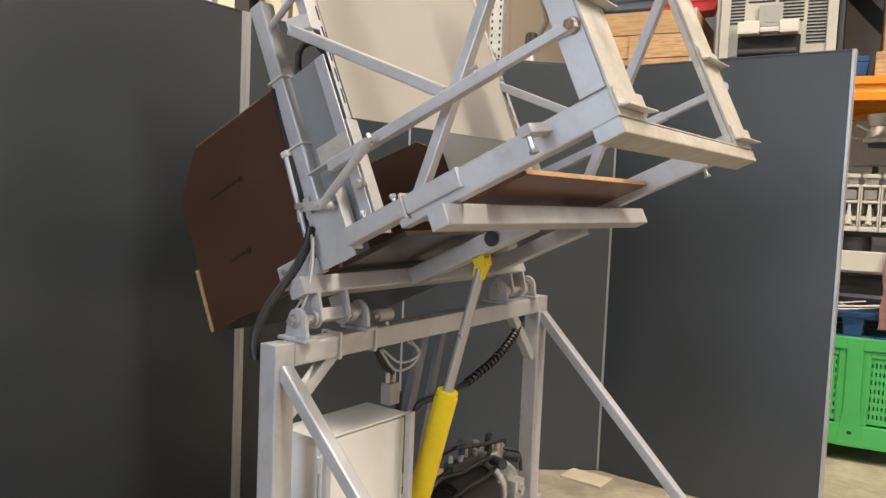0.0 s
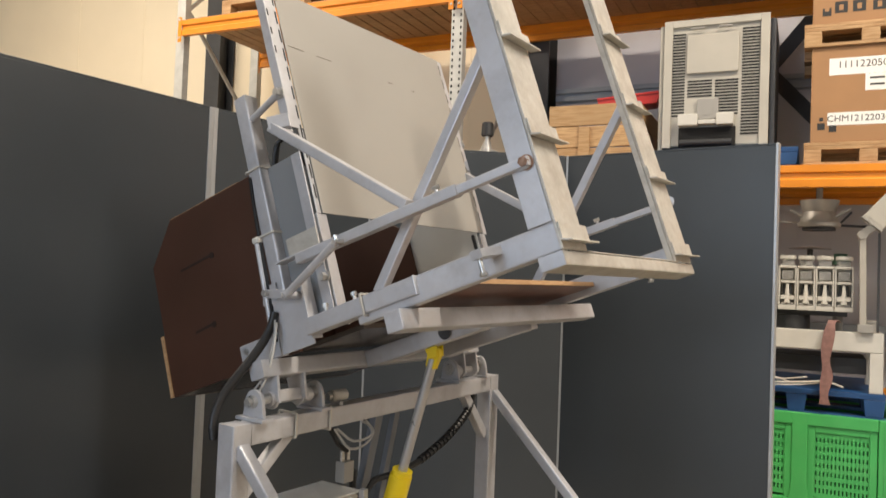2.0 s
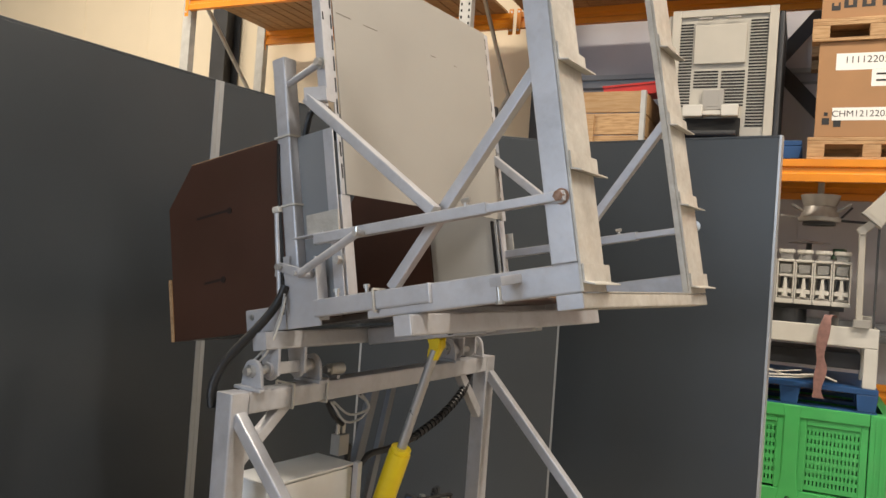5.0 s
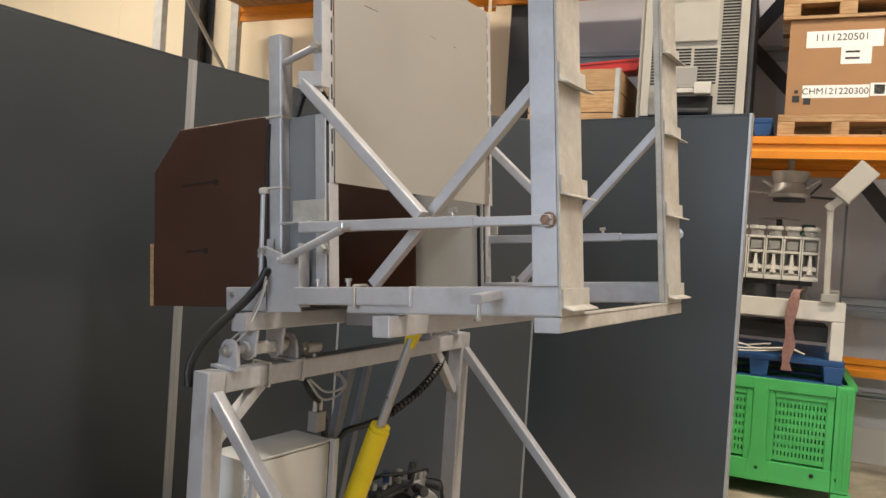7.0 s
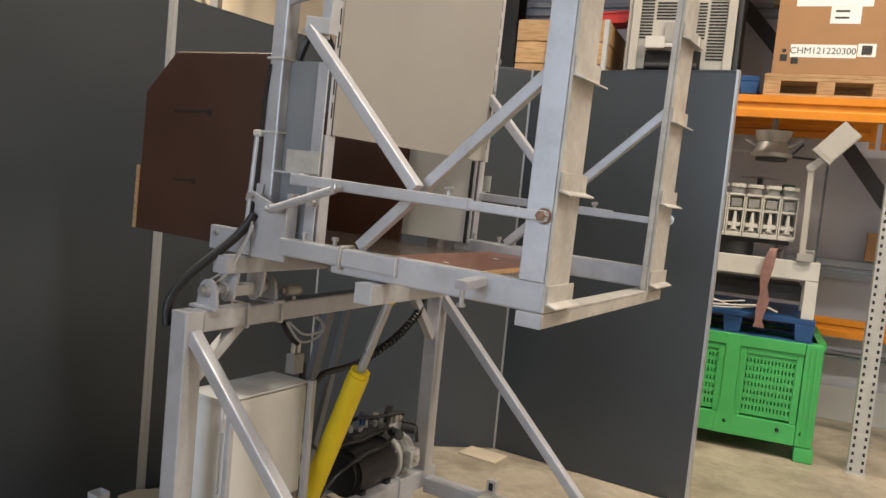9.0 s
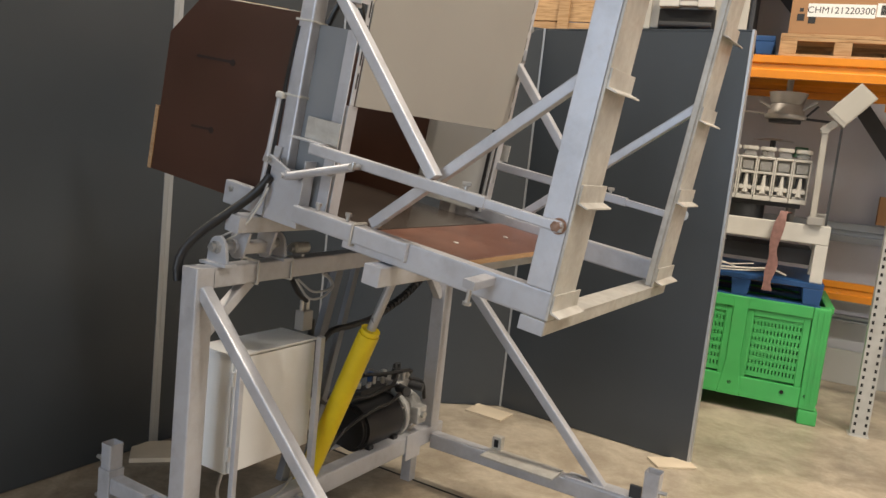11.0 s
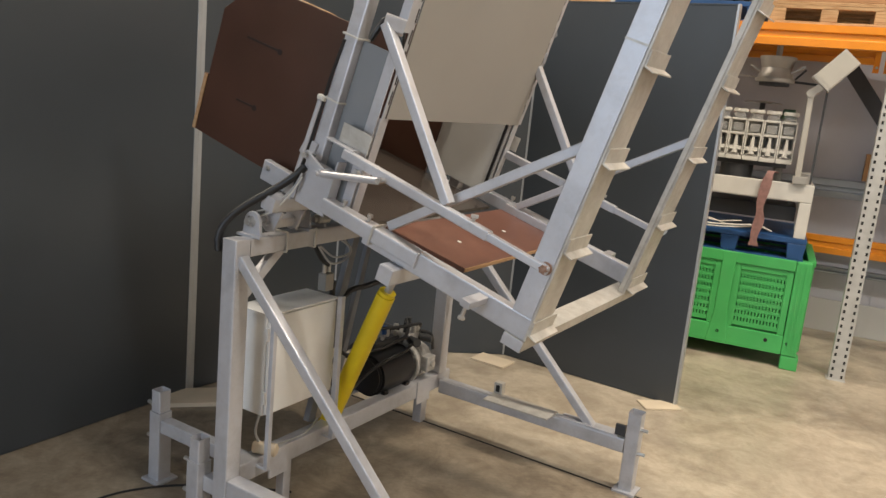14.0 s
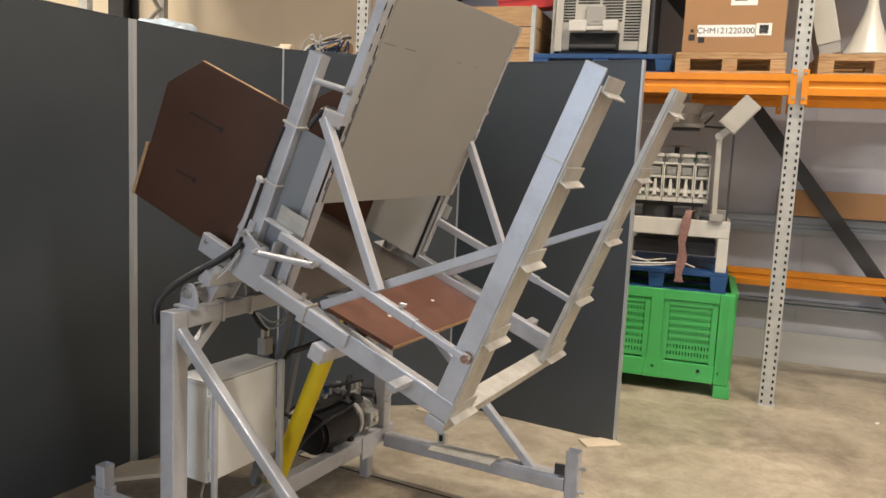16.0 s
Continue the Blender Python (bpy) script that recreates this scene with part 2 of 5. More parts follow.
def along(p0, p1, up=(0, 0, 1)):
    """A frame at p0 with x towards p1 and z near up."""
    p0, p1 = Vector(p0), Vector(p1)
    x = (p1 - p0).normalized()
    z = Vector(up)
    if abs(x.dot(z)) > 0.98:
        z = Vector((1, 0, 0))
    y = z.cross(x).normalized()
    z = x.cross(y)
    m = Matrix((x, y, z)).transposed().to_4x4()
    m.translation = p0
    return m


def tube_bm(p0, p1, w, h, up=(0, 0, 1), bevel=0.006, hollow=0.0, bm=None):
    """A square tube; hollow opens its far end."""
    n = (Vector(p1) - Vector(p0)).length
    b = box_bm(0, -w / 2, -h / 2, n, w / 2, h / 2, 0)
    if hollow:
        f = max(b.faces, key=lambda q: q.calc_center_median().x)
        bmesh.ops.inset_individual(b, faces=[f], thickness=hollow)
        bmesh.ops.translate(b, verts=f.verts, vec=(-min(0.06, n * 0.4), 0, 0))
    long_edges = [e for e in b.edges if abs((e.verts[0].co - e.verts[1].co).x) > n * 0.9]
    bmesh.ops.bevel(b, geom=long_edges if bevel > 0.004 else list(b.edges), offset=min(bevel, w * 0.13, h * 0.13), segments=2, affect="EDGES", profile=0.6)
    bmesh.ops.transform(b, verts=b.verts, matrix=along(p0, p1, up))
    return merge(bm, b)


def rod_bm(p0, p1, r, seg=16, r2=None, bm=None, bevel=0.0):
    n = (Vector(p1) - Vector(p0)).length
    b = bmesh.new()
    bmesh.ops.create_cone(b, cap_ends=True, segments=seg, radius1=r, radius2=r if r2 is None else r2, depth=n, matrix=Matrix.Translation((0, 0, n / 2)))
    if bevel:
        bmesh.ops.bevel(b, geom=[e for e in b.edges if len([f for f in e.link_faces if len(f.verts) > 4])], offset=bevel, segments=2, affect="EDGES")
    m = along(p0, p1) @ Euler((0, radians(90), 0)).to_matrix().to_4x4()
    bmesh.ops.transform(b, verts=b.verts, matrix=m)
    return merge(bm, b)


def prism_bm(points, axis, a, b_, bevel=0.0, bm=None):
    """An outline (pairs) pushed from a to b_ along an axis; the pairs are the two other axes in order."""
    b = bmesh.new()

    def place(p, d):
        q = list(p)
        q.insert("xyz".index(axis), d)
        return b.verts.new(q)
    f = b.faces.new([place(p, a) for p in points])
    r = bmesh.ops.extrude_face_region(b, geom=[f])
    vs = [v for v in r["geom"] if isinstance(v, bmesh.types.BMVert)]
    i = "xyz".index(axis)
    bmesh.ops.translate(b, verts=vs, vec=[(b_ - a) if k == i else 0 for k in range(3)])
    bmesh.ops.recalc_face_normals(b, faces=b.faces)
    if bevel:
        bmesh.ops.bevel(b, geom=list(b.edges), offset=bevel, segments=1, affect="EDGES")
    return merge(bm, b)


def curve_pts(pts, n=10):
    """Points of a smooth line through the given ones."""
    P = [Vector(p) for p in pts]
    P = [2 * P[0] - P[1]] + P + [2 * P[-1] - P[-2]]
    out = []
    for i in range(1, len(P) - 2):
        for k in range(n):
            t = k / n
            a, b, c, d = P[i - 1:i + 3]
            out.append(0.5 * ((2 * b) + (c - a) * t + (2 * a - 5 * b + 4 * c - d) * t * t + (3 * b - a - 3 * c + d) * t ** 3))
    out.append(P[-2])
    return out


def hose_bm(pts, r, n=8, seg=8, bm=None):
    line = curve_pts(pts, n)
    b = bmesh.new()
    rings = []
    side = Vector((0.3, 0.5, 0.8)).normalized()
    for i, p in enumerate(line):
        t = (line[min(i + 1, len(line) - 1)] - line[max(i - 1, 0)]).normalized()
        x = t.cross(side).normalized()
        y = t.cross(x)
        rings.append([b.verts.new(p + r * (math.cos(k * math.tau / seg) * x + math.sin(k * math.tau / seg) * y)) for k in range(seg)])
    for a, c in zip(rings, rings[1:]):
        for k in range(seg):
            b.faces.new((a[k], a[(k + 1) % seg], c[(k + 1) % seg], c[k]))
    b.faces.new(rings[0]), b.faces.new(rings[-1])
    bmesh.ops.recalc_face_normals(b, faces=b.faces)
    return merge(bm, b)


def tube(name, parent, p0, p1, w, h=None, mat=None, up=(0, 0, 1), hollow=0.0, label=""):
    return part(name, tube_bm(p0, p1, w, h or w, up, hollow=hollow), mat or PAINT, parent, label)


def rod(name, parent, p0, p1, r, mat=None, seg=14, label=""):
    return smooth(part(name, rod_bm(p0, p1, r, seg), mat or ZINC, parent, label))


def bolt(parent, p, way, r=0.009, h=0.012, mat=None):
    """A hex head with a washer, at p and facing along way."""
    p, w = Vector(p), Vector(way).normalized()
    b = rod_bm(p, p + w * 0.003, r * 1.5, 14)
    rod_bm(p + w * 0.003, p + w * h, r, 6, bm=b)
    return part("bolt", b, mat or ZINC, parent)


def tie_bm(c, w, h, axis):
    """A cable tie round a tube of section w by h, along axis u or v."""
    r, b = 0.004, None
    x, z = w / 2 + r, h / 2 + r
    ring = [(-x, -z), (x, -z), (x, z), (-x, z), (-x, -z)]
    for p, q in zip(ring, ring[1:]):
        if axis == "z":
            b = tube_bm((c[0] + p[0], c[1] + p[1], c[2]), (c[0] + q[0], c[1] + q[1], c[2]), 0.006, 0.006, (0, 0, 1), 0.001, bm=b)
        elif axis == "x":
            b = tube_bm((c[0], c[1] + p[0], c[2] + p[1]), (c[0], c[1] + q[0], c[2] + q[1]), 0.006, 0.006, (1, 0, 0), 0.001, bm=b)
        else:
            b = tube_bm((c[0] + p[0], c[1], c[2] + p[1]), (c[0] + q[0], c[1], c[2] + q[1]), 0.006, 0.006, (0, 1, 0), 0.001, bm=b)
    return b


# ---- the hall ----
RACK = pose(3.2, 4.31, 0, 0, 0, -28)      # along the rack's front; y goes into the rack
BASE = pose(-0.531, 2.174, 0, 0, 0, -36.91)  # the tipping machine: x forward, y along its axle
WALL_Y = 1.45


def structure(name, bm, mat, m, label, category):
    ob = part(name, bm, mat)
    ob.matrix_world = m
    return tagged(ob, label, category, kind="structure")


structure("floor", box_bm(-14, 1.397, -0.3, 14, 14, 0, 0), CONCRETE, BASE, "worn pale concrete hall floor with dark stains", "floor")
# slab colour holds both floor stains and the shade around the machine
structure("floor_near", box_bm(-14, -14, -0.3, 14, 1.385, 0, 0), CONCRETE_DARK, BASE, "stained concrete slab under the machine, darkened for the machine's shade", "floor")
structure("wall_back_cream", box_bm(-13, WALL_Y, 0, -2.95, WALL_Y + 0.2, 7, 0), CREAM, RACK, "cream painted hall wall behind the racking", "wall")
structure("wall_back_grey", box_bm(-2.95, WALL_Y, 0, 6, WALL_Y + 0.2, 7, 0), GREYWALL, RACK, "grey metal clad hall wall behind the racking", "wall")
structure("wall_left", box_bm(-7.2, -9, 0, -7.0, 9, 7, 0), PLAINWALL, pose(0, 0, 0), "pale grey hall side wall", "wall")
structure("wall_right", box_bm(6.5, -9, 0, 6.7, 9, 7, 0), PLAINWALL, pose(0, 0, 0), "pale grey hall side wall", "wall")
structure("wall_front", box_bm(-7, -7.2, 0, 6.5, -7.0, 7, 0), PLAINWALL, pose(0, 0, 0), "pale grey hall wall behind the viewer", "wall")
structure("ceiling", box_bm(-12, -9, 7.0, 9, 11, 7.2, 0), CEIL, pose(0, 0, 0), "pale hall ceiling", "ceiling")
for i, x in enumerate((-9.2, -8.1, -7.0, -4.9, -3.8, -0.9, 0.25, 1.4, 2.6)):
    structure(f"trim_{i + 1}", box_bm(x, WALL_Y - 0.004, 0, x + 0.012, WALL_Y + 0.002, 6.9, 0.001), CREAM if x < -2.95 else GREYWALL, RACK, "narrow upright joint strip of the wall cladding", "trim")


def wall_rails():
    for z, h in ((3.13, 0.11), (1.12, 0.15), (0.50, 0.05), (0.66, 0.04), (4.6, 0.14)):
        ob = thing("wall_rail", RACK @ pose(0, 0, 0), "blue-grey profiled steel rail along the hall wall", "wall rail", "rails on the hall wall", "structure")
        b = prism_bm([(WALL_Y - 0.09, z), (WALL_Y - 0.003, z), (WALL_Y - 0.003, z + h), (WALL_Y - 0.09, z + h), (WALL_Y - 0.09, z + h * 0.65), (WALL_Y - 0.06, z + h * 0.6), (WALL_Y - 0.06, z + h * 0.4), (WALL_Y - 0.09, z + h * 0.35)], "x", -2.9, 6)
        part("rail_profile", b, GIRT, ob)


wall_rails()
structure("baseboard", box_bm(-2.9, WALL_Y - 0.03, 0, 6, WALL_Y - 0.002, 0.27, 0.004), PLAINWALL, RACK, "pale plinth along the foot of the grey wall", "plinth")


def steel_column(x):
    ob = thing("steel_column", RACK @ pose(x, WALL_Y - 0.26, 0), "dark grey steel building column at the hall wall", "column", "building columns", "structure")
    b = box_bm(-0.1, 0, 0, 0.1, 0.014, 7, 0.002)
    box_bm(-0.1, 0.226, 0, 0.1, 0.24, 7, 0.002, b)
    box_bm(-0.006, 0.014, 0, 0.006, 0.226, 7, 0, b)
    part("i_profile", b, DARKSTEEL, ob)


steel_column(-6.77)
steel_column(-3.02)

# ---- partition screens ----
PANEL_H = 2.25


def screen(name, p0, p1, label, s0=0.006, s1=0.006):
    p0, p1 = Vector((*p0, 0)), Vector((*p1, 0))
    n = (p1 - p0).length
    ob = thing(name, along(p0, p1), label, "partition screen", "partition screens", "structure")
    part("panel", box_bm(s0, 0, 0.004, n - s1, 0.036, PANEL_H - 0.010, 0.002), PANEL, ob, "dark grey laminate panel")
    part("edge_strip", box_bm(0, -0.003, 0.002, s0, 0.039, PANEL_H, 0.002), ALU, ob, "aluminium edge strip")
    part("edge_strip", box_bm(n - s1, -0.003, 0.002, n, 0.039, PANEL_H, 0.002), ALU, ob, "aluminium edge strip")
    part("top_strip", box_bm(s0, -0.001, PANEL_H - 0.010, n - s1, 0.037, PANEL_H, 0.002), PANEL, ob)
    return ob


PL, CORNER, JOINT, PRE = (-0.915, 3.498), (-0.235, 4.315), (0.891, 4.412), (1.79, 3.69)
screen("partition_screen", (-2.09, 1.855), PL, "tall dark grey partition screen with aluminium edge strips", 0.02, 0.024)
screen("partition_screen", PL, CORNER, "tall dark grey partition screen behind the brown board", 0.024)
screen("partition_screen", CORNER, JOINT, "tall dark grey partition screen behind the machine")
screen("partition_screen", JOINT, PRE, "tall dark grey partition screen beside the green bin", 0.006, 0.014)


def foot_board(x, y, rz, sx, sy, h, label):
    ob = part("screen_foot", box_bm(-sx / 2, -sy / 2, 0.001, sx / 2, sy / 2, h, 0.002), FOOTBOARD)
    ob.matrix_world = pose(x, y, 0, 0, 0, rz)
    return tagged(ob, label, "foot board", "foot boards")


foot_board(-0.84, 3.40, 12, 0.28, 0.20, 0.022, "pale wooden board at the foot of a partition screen")
foot_board(0.80, 4.27, -38, 0.24, 0.16, 0.012, "pale thin board lying at the partition screen's foot")
foot_board(1.69, 3.68, 5, 0.22, 0.13, 0.012, "pale thin board under the partition screen's corner")

# ---- the tipping machine: stand ----
PIV_X, PIV_Z = 0.0236, 1.1286


def tilt(t):
    """The cradle's angle above level, in degrees, t seconds into the clip."""
    return 24.984 - 2.46529 * t - 0.06954 * t * t + 0.0024643 * t ** 3


def machine_stand():
    ob = thing("machine_stand", BASE, "silver-grey painted square-tube stand with braced legs on the floor", "machine stand")
    T = 0.066
    c = T / 2
    F = 1.417
    tube("upright", ob, (c, c, 0.10), (c, c, 1.1), T, T)
    tube("upright", ob, (c, F, 0.276), (c, F, 1.118), T, T)
    tube("top_beam", ob, (c, T + 0.001, 1.068), (c, F - c - 0.001, 1.086), T - 0.004, 0.062)
    tube("base_beam", ob, (c, T + 0.001, 0.2375), (c, 1.49, 0.2375), T - 0.004, 0.075)
    # knee braces under the top beam
    tube("knee_brace", ob, (c, 0.066, 0.90), (c, 0.24, 1.05), 0.035, 0.035)
    tube("knee_brace", ob, (c, F - c, 0.87), (c, 1.22, 1.058), 0.035, 0.035)
    # long braces to the front legs
    tube("long_brace", ob, (0.060, c, 1.035), (0.872, c, 0.238), 0.037, 0.037, up=(0, 1, 0))
    tube("long_brace", ob, (0.060, F, 1.045), (0.868, F, 0.24), 0.038, 0.038, up=(0, 1, 0))
    # front legs and their end posts
    for y in (c, F):
        tube("front_leg", ob, (T + 0.002, y, 0.21), (1.03, y, 0.21), 0.06, 0.066)
        tube("end_post", ob, (1.062, y, 0.012), (1.062, y, 0.372), 0.06, 0.06, hollow=0.006)
        part("foot_plate", box_bm(1.012, y - 0.05, 0, 1.112, y + 0.05, 0.012, 0.002), PAINT, ob)
        bolt(ob, (1.093, y - 0.01, 0.30), (1, 0, 0), 0.008, 0.03)
        bolt(ob, (1.093, y - 0.01, 0.19), (1, 0, 0), 0.008, 0.03)
    # loose flat bar and clamp lying on the far leg
    part("flat_bar", box_bm(0.36, 1.315, 0.244, 0.69, 1.44, 0.253, 0.002), PAINT_WORN, ob, "worn bare steel flat bar")
    part("clamp_block", box_bm(0.36, 1.415, 0.254, 0.405, 1.45, 0.31, 0.004), PAINT_WORN, ob)
    part("clamp_slot", box_bm(0.372, 1.413, 0.265, 0.392, 1.4145, 0.298, 0), DARKHOLE, ob)
    tube("channel_cover", ob, (0.72, F, 0.248), (1.0, F, 0.248), 0.064, 0.010)
    part("post_bracket", box_bm(0.985, F - 0.035, 0.255, 1.03, F - 0.02, 0.305, 0.002), DARKSTEEL, ob)
    # rear legs with levelling posts
    tube("rear_leg", ob, (-0.44, 0.15, 0.242), (0.0, 0.15, 0.242), 0.05, 0.056)
    tube("end_post", ob, (-0.472, 0.15, 0.01), (-0.472, 0.15, 0.295), 0.062, 0.062)
    tube("post_insert", ob, (-0.472, 0.15, 0.296), (-0.472, 0.15, 0.385), 0.052, 0.052, hollow=0.006)
    part("foot_plate", box_bm(-0.52, 0.10, 0, -0.42, 0.20, 0.010, 0.002), PAINT, ob)
    tube("end_post", ob, (-0.085, 0.012, 0.01), (-0.085, 0.012, 0.268), 0.062, 0.062)
    tube("post_insert", ob, (-0.085, 0.012, 0.269), (-0.085, 0.012, 0.357), 0.052, 0.052, hollow=0.006)
    part("foot_plate", box_bm(-0.135, -0.038, 0, -0.035, 0.062, 0.010, 0.002), PAINT, ob)
    tube("rear_leg", ob, (-0.053, 0.03, 0.19), (-0.001, 0.03, 0.19), 0.05, 0.06)
    for z in (0.30, 0.18):
        bolt(ob, (-0.504, 0.14, z + 0.02 if z > 0.2 else z), (-1, 0, 0), 0.008, 0.03)
        bolt(ob, (-0.117, 0.0, z - 0.04), (-1, 0, 0), 0.008, 0.03)
    # short feet under the base beam
    tube("short_foot", ob, (-0.03, 1.385, 0.0), (-0.03, 1.385, 0.20), 0.05, 0.05)
    tube("short_foot", ob, (c, 0.33, 0.0), (c, 0.33, 0.199), 0.04, 0.04)
    part("joint_plate", box_bm(T - 0.003, 1.19, 0.17, T + 0.006, 1.30, 0.285, 0.002), PAINT, ob)
    part("joint_plate", box_bm(T - 0.003, 0.21, 0.17, T + 0.006, 0.31, 0.28, 0.002), PAINT, ob)
    # slim struts that carry the enclosure, and struts behind
    tube("strut", ob, (0.112, 0.150, 0.245), (0.112, 0.150, 0.80), 0.018, 0.018)
    tube("strut", ob, (0.112, 0.512, 0.245), (0.112, 0.512, 0.835), 0.022, 0.022)
    part("strut_foot", box_bm(0.067, 0.14, 0.245, 0.121, 0.16, 0.255, 0.002), PAINT, ob)
    part("strut_foot", box_bm(0.067, 0.50, 0.245, 0.121, 0.525, 0.255, 0.002), PAINT, ob)
    # rear struts: the shade they stand in is painted into their colour
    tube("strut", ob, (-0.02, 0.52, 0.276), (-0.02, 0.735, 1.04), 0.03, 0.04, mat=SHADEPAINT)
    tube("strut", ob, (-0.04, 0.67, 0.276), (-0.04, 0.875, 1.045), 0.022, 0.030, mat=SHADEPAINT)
    # cable ties round the top beam
    for y in (0.235, 0.385):
        part("cable_tie", tie_bm((c, y, 1.069 + 0.013 * y), T, 0.064, "y"), WHITE, ob, "white cable tie")
    return ob


def bearing_block(y):
    ob = thing("bearing_block", BASE @ pose(0.035, y, 1.099 + 0.013 * y), "grey welded bearing bracket bolted on the stand's beam", "bearing", "axle bearings")
    part("base_plate", box_bm(-0.055, -0.022, 0, 0.055, 0.022, 0.010, 0.002), PAINT, ob)
    arc = [(-0.042, 0.010), (0.042, 0.010), (0.036, 0.052)]
    arc += [(0.034 * math.cos(a), 0.054 + 0.034 * math.sin(a)) for a in [math.pi * k / 8 for k in range(1, 8)]] + [(-0.036, 0.052)]
    part("cheek", prism_bm(arc, "y", -0.006, 0.006, 0.001), PAINT, ob)
    rod("bush", ob, (0, -0.016, 0.054), (0, 0.016, 0.054), 0.019, ZINC)
    bolt(ob, (0, -0.016, 0.054), (0, -1, 0), 0.012, 0.016)


def axle(y0, y1):
    ob = thing("axle", BASE @ pose(0.035, 0, 1.154), "short zinc-plated steel axle through the bearing brackets", "axle", "axles")
    rod("shaft", ob, (0, y0, 0), (0, y1, 0), 0.013, ZINC)
    rod("collar", ob, (0, y0 + 0.05, 0), (0, y0 + 0.075, 0), 0.022, PAINT)
    rod("collar", ob, (0, y1 - 0.075, 0), (0, y1 - 0.05, 0), 0.022, PAINT)


machine_stand()
for y in (0.10, 0.345, 1.12, 1.33):
    bearing_block(y)
axle(0.10, 0.37)
axle(1.10, 1.35)

# ---- electric enclosure, power unit ----


def enclosure():
    ob = thing("electric_enclosure", BASE @ pose(-0.085, 0.160, 0.434), "white painted sheet-steel electric enclosure hung in the stand", "enclosure")
    part("body", box_bm(0, 0, 0, 0.15, 0.370, 0.38, 0.005), ENCL, ob)
    part("door", box_bm(0.152, 0.004, 0.006, 0.163, 0.366, 0.375, 0.004), ENCL, ob)
    part("rain_lid", box_bm(-0.003, -0.004, 0.381, 0.167, 0.374, 0.388, 0.002), ENCL, ob)
    for z in (0.05, 0.29):
        rod("hinge", ob, (0.158, -0.001, z), (0.158, -0.001, z + 0.045), 0.006, ENCL)
    for y in (0.08, 0.15, 0.22):
        rod("cable_gland", ob, (0.08, y, -0.022), (0.08, y, 0), 0.010, WHITE, 8)


def power_unit():
    ob = thing("hydraulic_power_unit", BASE @ pose(-0.05, 0.932, 0.3515), "black electric motor with cast aluminium hydraulic pump block", "hydraulic unit")
    L = 0.262
    smooth(part("motor", rod_bm((0, 0, 0), (0, L, 0), 0.098, 32, bevel=0.012), MOTORBLACK, ob, "black painted motor can"))
    smooth(part("fan_cover", rod_bm((0, -0.012, 0), (0, -0.001, 0), 0.083, 24), MOTORBLACK, ob))
    smooth(part("pump_flange", rod_bm((0, L + 0.001, 0), (0, L + 0.028, 0), 0.106, 24, bevel=0.004), CASTALU, ob, "cast aluminium flange"))
    smooth(part("pump_body", rod_bm((0, L + 0.046, 0), (0, L + 0.150, 0), 0.100, 20, 0.088, bevel=0.012), CASTALU, ob, "ribbed cast aluminium pump body"))
    smooth(part("pump_collar", rod_bm((0, L + 0.029, 0), (0, L + 0.045, 0), 0.084, 20), DARKSTEEL, ob))
    smooth(part("pump_nose", rod_bm((0, L + 0.151, 0), (0, L + 0.190, 0), 0.066, 16, bevel=0.010), CASTALU, ob))
    for k in range(6):
        a = math.tau * (k + 0.5) / 6
        smooth(part("flange_bolt", rod_bm((0.09 * math.cos(a), L - 0.008, 0.09 * math.sin(a)), (0.09 * math.cos(a), L + 0.0005, 0.09 * math.sin(a)), 0.008, 6), ZINC, ob))
    part("cooling_rib", box_bm(-0.012, L + 0.052, 0.094, 0.012, L + 0.14, 0.112, 0.003), CASTALU, ob)
    part("front_valve", box_bm(0.086, L + 0.05, -0.03, 0.128, L + 0.12, 0.045, 0.006), CASTALU, ob)
    smooth(part("front_plug", rod_bm((0.129, L + 0.085, 0.01), (0.142, L + 0.085, 0.01), 0.016, 6), ZINC, ob))
    part("valve_block", box_bm(-0.055, L - 0.02, 0.108, 0.055, L + 0.095, 0.158, 0.005), CASTALU, ob)
    for k, (x, y) in enumerate(((-0.03, -0.01), (0.02, 0.0), (0.04, 0.07), (-0.02, 0.08), (0.045, 0.03))):
        smooth(part("valve", rod_bm((x, L + y, 0.159), (x, L + y, 0.190 + 0.018 * (k % 2)), 0.013, 12), DARKSTEEL if k % 2 else ZINC, ob))
    smooth(part("solenoid", rod_bm((0.056, L - 0.01, 0.132), (0.125, L - 0.05, 0.14), 0.021, 14, bevel=0.003), DARKSTEEL, ob))
    smooth(part("solenoid", rod_bm((0.056, L + 0.07, 0.132), (0.118, L + 0.085, 0.128), 0.019, 14, bevel=0.003), DARKSTEEL, ob))
    smooth(part("solenoid", rod_bm((-0.056, L + 0.03, 0.14), (-0.13, L + 0.01, 0.15), 0.022, 14, bevel=0.003), DARKSTEEL, ob))
    part("manifold", box_bm(-0.045, 0.06, 0.110, 0.0, L - 0.021, 0.142, 0.004), DARKSTEEL, ob)
    for x, y, r, z1 in ((-0.03, 0.08, 0.011, 0.172), (-0.012, 0.12, 0.010, 0.162), (-0.03, 0.18, 0.012, 0.182), (-0.01, 0.22, 0.010, 0.170)):
        smooth(part("fitting", rod_bm((x, y, 0.143), (x, y, z1), r, 8, bevel=0.002), ZINC, ob))
    smooth(part("cap_stem", rod_bm((-0.02, 0.142, 0.143), (-0.02, 0.142, 0.1645), 0.008, 8), ZINC, ob))
    smooth(part("blue_cap", rod_bm((-0.02, 0.142, 0.165), (-0.02, 0.142, 0.205), 0.012, 12), BLUE, ob, "blue plastic cap"))
